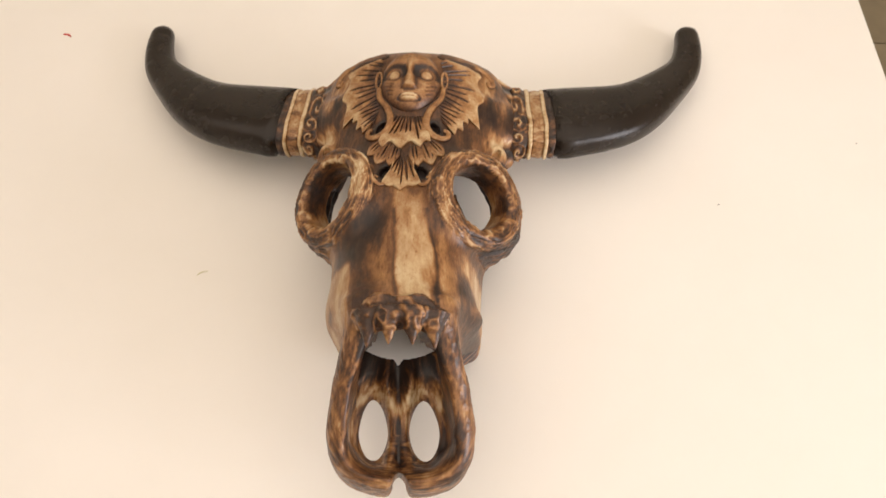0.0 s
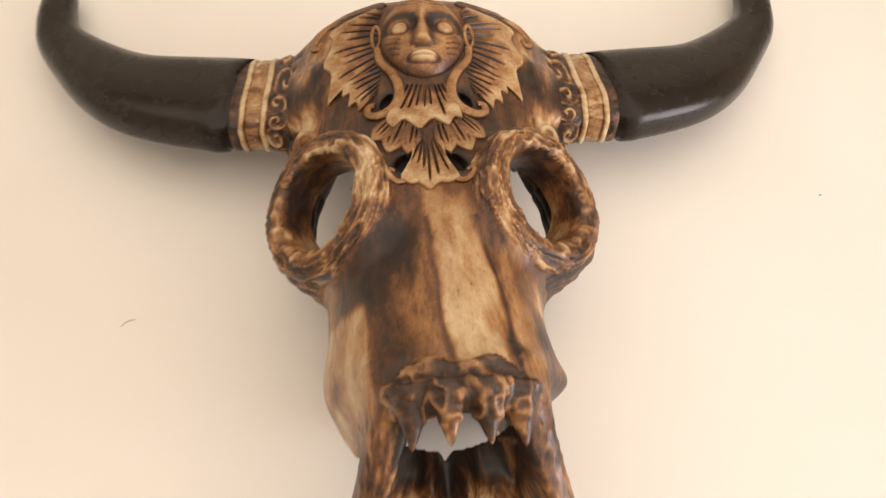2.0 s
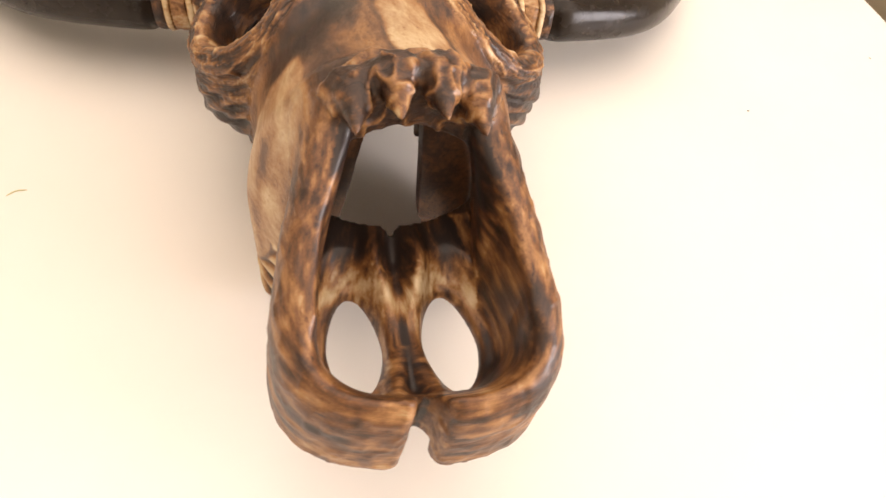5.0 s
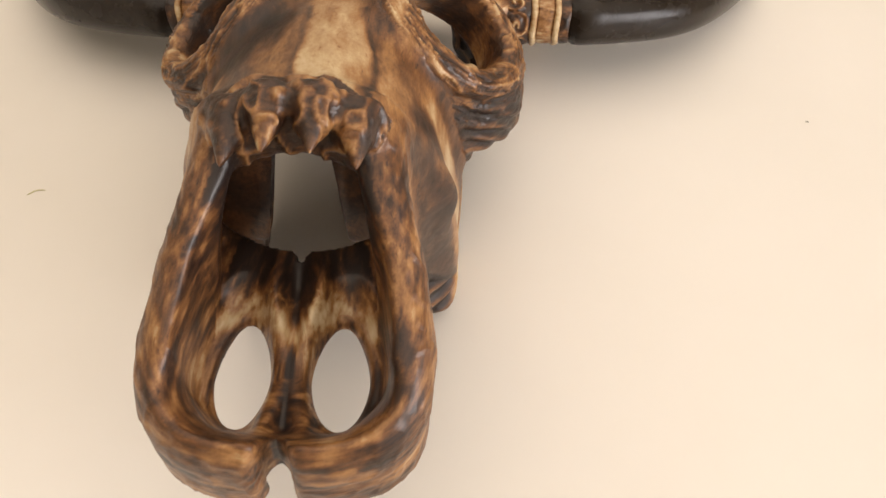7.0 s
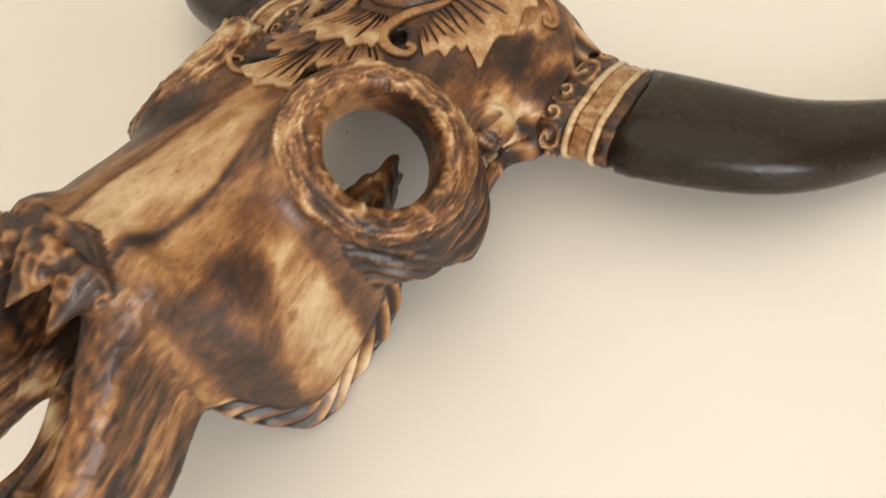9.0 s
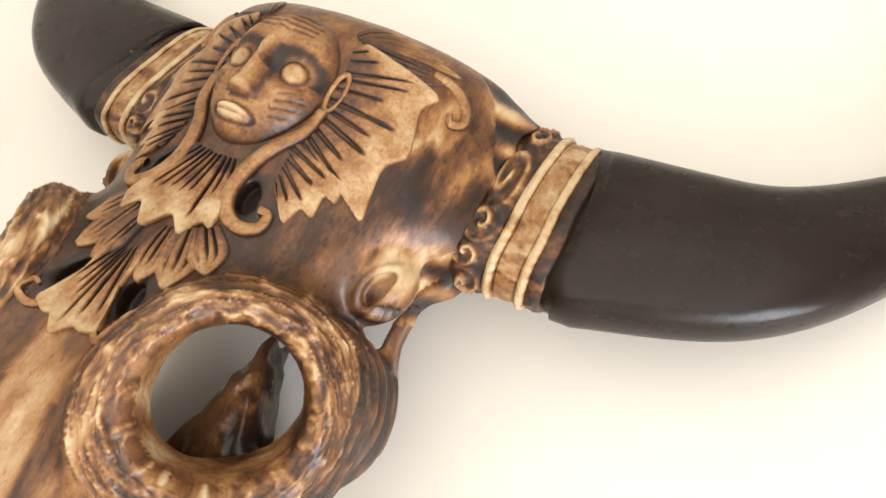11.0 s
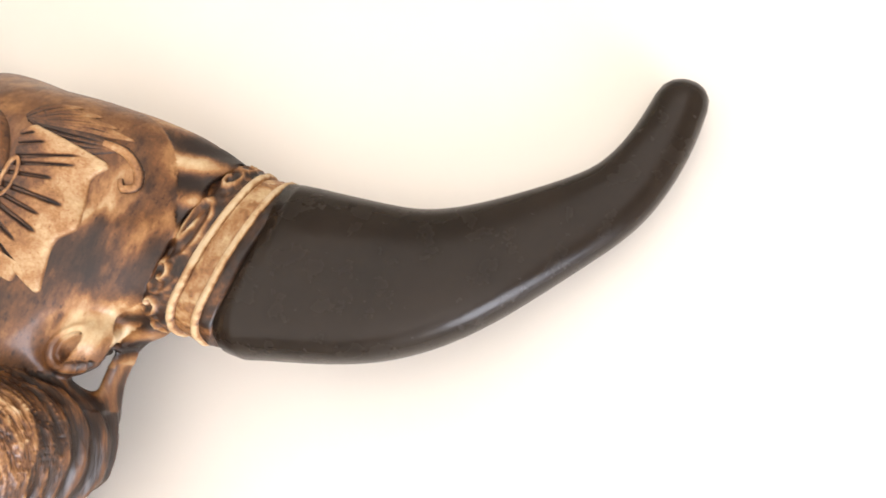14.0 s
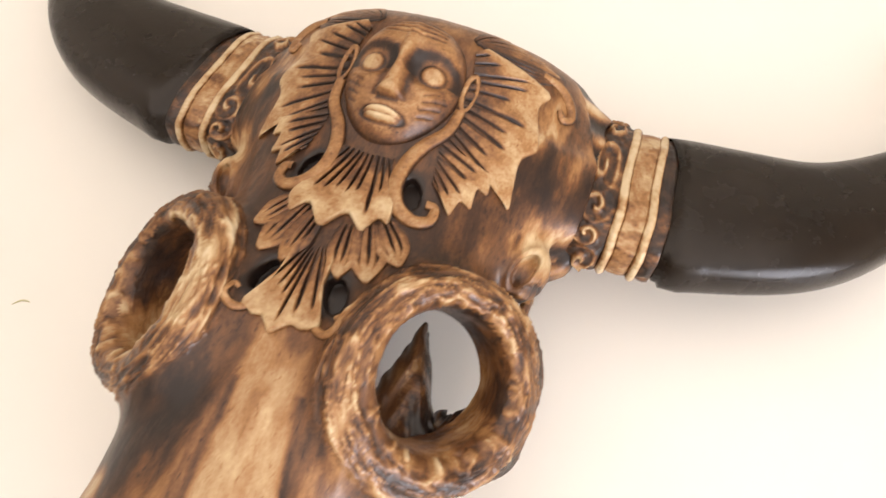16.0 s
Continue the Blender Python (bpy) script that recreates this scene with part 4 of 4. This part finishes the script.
array_part("relief_mask", vs, np.array(fs), M_leaf, skull, "pale carved oval relief mask on the brow", st)

# Horns and their collars.
HORN = [(0.1465, 0.161, 0.0485, 0.0520), (0.203, 0.1710, 0.045, 0.0455), (0.244, 0.1885, 0.039, 0.0368), (0.283, 0.2250, 0.029, 0.0262), (0.307, 0.250, 0.023, 0.0208), (0.3170, 0.2715, 0.0205, 0.0176), (0.3225, 0.2930, 0.0185, 0.0160), (0.3245, 0.3150, 0.0168, 0.0142)]


def lathe(path, radii, n, mat, name, sg, label, ripple=None, shape=None, stain_fn=None, sway=None):
    """A tube along path with a rounded, flattened section; shape gives flatness, squareness and lean in degrees from 0 to 1 along it."""
    vs, st = [], []
    for i, (p, r) in enumerate(zip(path, radii)):
        d = (path[min(i + 1, len(path) - 1)] - path[max(i - 1, 0)]).normalized()
        a1 = Vector((-d.y, d.x, 0)).normalized()
        a2 = d.cross(a1).normalized()
        flat, square, tip_ = shape(i / (len(path) - 1))
        ca, sa = math.cos(radians(tip_)), math.sin(radians(tip_))
        a1, a2 = a1 * ca + a2 * sa, a2 * ca - a1 * sa
        for j in range(n):
            a = 2 * math.pi * j / n
            c, s_ = math.cos(a), math.sin(a)
            k_ = 2 / square
            q_ = r + (ripple(i, a) if ripple else 0)
            v_ = p + a1 * (math.copysign(abs(c) ** k_, c) * q_) + a2 * (math.copysign(abs(s_) ** k_, s_) * (q_ - r + r * flat))
            vs.append((sg * (v_.x + (sway(a) if sway else 0.0)), v_.y, max(v_.z, 0.0012)))
            st.append(stain_fn(i, a) if stain_fn else 0.4)
    fs = [(i * n + j, i * n + (j + 1) % n, (i + 1) * n + (j + 1) % n, (i + 1) * n + j) for i in range(len(path) - 1) for j in range(n)]
    faces_ = np.array(fs)
    if sg < 0:
        faces_ = faces_[:, ::-1]
    return array_part(name, vs, faces_, mat, skull, label, st)


def horn_line(t):
    """Place and radius along the horn, t from 0 to 1."""
    u = t * (len(HORN) - 1)
    i = min(int(u), len(HORN) - 2)
    f = u - i
    a, b_, c, d = (np.array(HORN[max(min(q_, len(HORN) - 1), 0)]) for q_ in (i - 1, i, i + 1, i + 2))
    v_ = 0.5 * ((2 * b_) + (c - a) * f + (2 * a - 5 * b_ + 4 * c - d) * f * f + (3 * b_ - a - 3 * c + d) * f**3)
    return Vector(v_[:3]), float(v_[3])


def horn_shape(t):
    return 0.40 + 0.45 * min(t / 0.75, 1) ** 1.3, 2.9 - 0.7 * min(t / 0.7, 1), -18 * (1 - min(t / 0.7, 1))


def collar_shape(t):
    return 0.42, 2.8, -18


for sg in (-1, 1):
    path, radii = [], []
    for x, r in ((0.1415, 0.040), (0.1465, 0.0478), (0.1492, 0.0478), (0.1504, 0.0505), (0.1515, 0.0514)):
        path.append(Vector((x, 0.1605 + 0.06 * (x - 0.145), 0.0485))), radii.append(r)
    for i in range(1, 49):
        p, r = horn_line(0.022 + 0.978 * i / 48)
        path.append(p), radii.append(r)
    for _ in range(20):
        path[6:-1] = [(a + 2 * p + c) / 4 for a, p, c in zip(path[5:], path[6:-1], path[7:])]
        radii[6:-1] = [(a + 2 * r + c) / 4 for a, r, c in zip(radii[5:], radii[6:-1], radii[7:])]
    p, r = horn_line(1.0)
    d = (p - horn_line(0.98)[0]).normalized()
    for a in (25, 45, 62, 76, 86, 89.5):
        path.append(p + d * r * 0.95 * math.sin(radians(a))), radii.append(r * math.cos(radians(a)))
    horn = lathe(path, radii, 48, M_horn, "horn", sg, "smooth glossy black curved horn", shape=horn_shape)
    # Collar from the brow outwards: a carved band, cords and flat hoops.
    rnd = random.Random(5 + sg)
    for nm, x0, x1, r0, bulge, tone, rows_ in (("carved_band", 0.1000, 0.1200, 0.0500, 0.0016, 0.0, 28), ("hoop", 0.1192, 0.1246, 0.0500, 0.0024, 0.10, 16), ("flat_band", 0.1240, 0.1366, 0.0490, 0.0010, 0.42, 16), ("hoop", 0.1358, 0.1410, 0.0496, 0.0022, 0.12, 16), ("edge_band", 0.1402, 0.1484, 0.0487, 0.0012, 0.84, 16)):
        carved = nm == "carved_band"
        turns = 192
        P_ = np.array([[(0.05 * math.cos(2 * math.pi * j / turns), 0.05 * math.sin(2 * math.pi * j / turns) + 0.3 * sg, x0 + (x1 - x0) * i / rows_) for j in range(turns)] for i in range(rows_ + 1)]).reshape(-1, 3)
        grit, blotch = fbm(P_, 420, 71, 2).reshape(rows_ + 1, turns), fbm(P_, 110, 73, 3).reshape(rows_ + 1, turns)
        # Leafy scrolls: curling ridges that turn one way and the other round the band.
        vein = np.zeros((rows_ + 1, turns))
        for c in range(12 if carved else 0):
            a0, off = (c + rnd.uniform(-0.15, 0.15)) * turns / 12, rnd.uniform(-0.15, 0.15)
            du = (np.arange(turns)[None, :] - a0 + turns / 2) % turns - turns / 2
            u_, w_ = du / 8.0, (np.arange(rows_ + 1)[:, None] / rows_ - 0.5 + off) * 2.6
            far_, turn_ = np.hypot(u_, w_), np.arctan2(w_, u_)
            curl = 0.5 + 0.5 * np.cos(turn_ * (1 if c % 2 else -1) + 7.0 * far_ + 1.3 * c)
            vein = np.maximum(vein, curl**3 * np.exp(-((far_ / 1.15) ** 4)))
        path = [Vector((x0 + (x1 - x0) * i / rows_, 0.1605, 0.0485)) for i in range(rows_ + 1)]
        radii = [r0 + bulge * math.sin(math.pi * i / rows_) ** 0.7 - 0.0035 * (i in (0, rows_)) for i in range(rows_ + 1)]
        swell = (0.0030 * vein if carved else 0.0) + (0.0022 if carved else 0.0011) * (grit - 0.5) + 0.0018 * (blotch - 0.5)
        shade = (0.86 - 0.70 * vein if carved else tone) + (0.5 if carved else 0.35) * (grit - 0.5) + (0.9 if tone == 0.42 else 0.7) * (blotch - 0.5)
        at = lambda grid, i, a: float(grid[i, int(round(a / (2 * math.pi) * turns)) % turns])  # noqa: E731
        groove_ = lambda i: 0.55 * (1 - math.sin(math.pi * i / rows_)) ** 2 if tone < 0.2 and not carved else 0.0  # noqa: E731
        lathe(path, radii, turns, M_ring, nm, sg, "carved leafy band" if carved else "", lambda i, a: at(swell, i, a) * math.sin(math.pi * i / rows_), collar_shape, lambda i, a: at(shade, i, a) + groove_(i), lambda a: 0.0006 * math.sin(3 * a + sg) + 0.0003 * math.sin(7 * a)).parent = horn

# ---- small marks on the table ----
M_red, nt, b = material("red_thread", 0.7)
b.inputs["Base Color"].default_value = (0.55, 0.04, 0.03, 1)
M_speck, nt, b = material("grey_speck", 0.8)
b.inputs["Base Color"].default_value = (0.30, 0.28, 0.24, 1)
M_green, nt, b = material("green_thread", 0.7)
b.inputs["Base Color"].default_value = (0.55, 0.52, 0.30, 1)


def scrap(name, x, y, length, w, turn, mat, label, group=""):
    """A short bent thread or crumb on the tabletop."""
    bm = bmesh.new()
    n = 7
    rows = []
    for i in range(n):
        t = i / (n - 1) - 0.5
        wd = w * (1 - (2 * t) ** 4 * 0.8)
        rows.append([bm.verts.new((t * length, length * 0.12 * math.cos(4 * t) + s_ * wd / 2, z)) for s_, z in ((-1, 0.0), (-0.5, w * 0.4), (0.5, w * 0.4), (1, 0.0))])
    for a, b_ in zip(rows, rows[1:]):
        for i in range(4):
            bm.faces.new((a[i], b_[i], b_[(i + 1) % 4], a[(i + 1) % 4]))
    bm.faces.new(rows[0])
    bm.faces.new(rows[-1][::-1])
    bmesh.ops.recalc_face_normals(bm, faces=bm.faces)
    ob = part(name, bm, mat)
    ob.matrix_world = pose(x, y, 0.0002, 0, 0, turn)
    return tagged(ob, label, name, group)


scrap("thread", -0.465, 0.342, 0.012, 0.003, -20, M_red, "tiny red thread scrap on the white tabletop")
scrap("fibre", -0.222, 0.003, 0.012, 0.0012, 25, M_green, "thin pale green fibre on the white tabletop")
scrap("crumb", 0.333, 0.095, 0.0022, 0.0014, 0, M_speck, "tiny grey crumb on the white tabletop", "crumbs on the table")
scrap("crumb", -0.060, 0.115, 0.0020, 0.0013, 70, M_speck, "tiny grey crumb under the hollow skull", "crumbs on the table")
scrap("crumb", 0.502, 0.179, 0.0022, 0.0014, 40, M_speck, "tiny grey crumb on the white tabletop", "crumbs on the table")

# ---- floor tiles ----
tile_me = None
TS = 0.33
floor_ob = bpy.data.objects["floor"]
for i in range(int((X1 - X0) / TS)):
    for j in range(int((Y1 - Y0) / TS)):
        if tile_me is None:
            bm = bmesh.new()
            box(bm, 0.002, 0.002, -0.008, TS - 0.002, TS - 0.002, 0.0, 0.001)
            tile = part("tile", bm, M_tile, floor_ob, smooth=False)
            tile_me = tile.data
        else:
            tile = new("tile", tile_me)
            tile.parent = floor_ob
        tile.location = (X0 + i * TS, Y0 + j * TS, FLOOR)
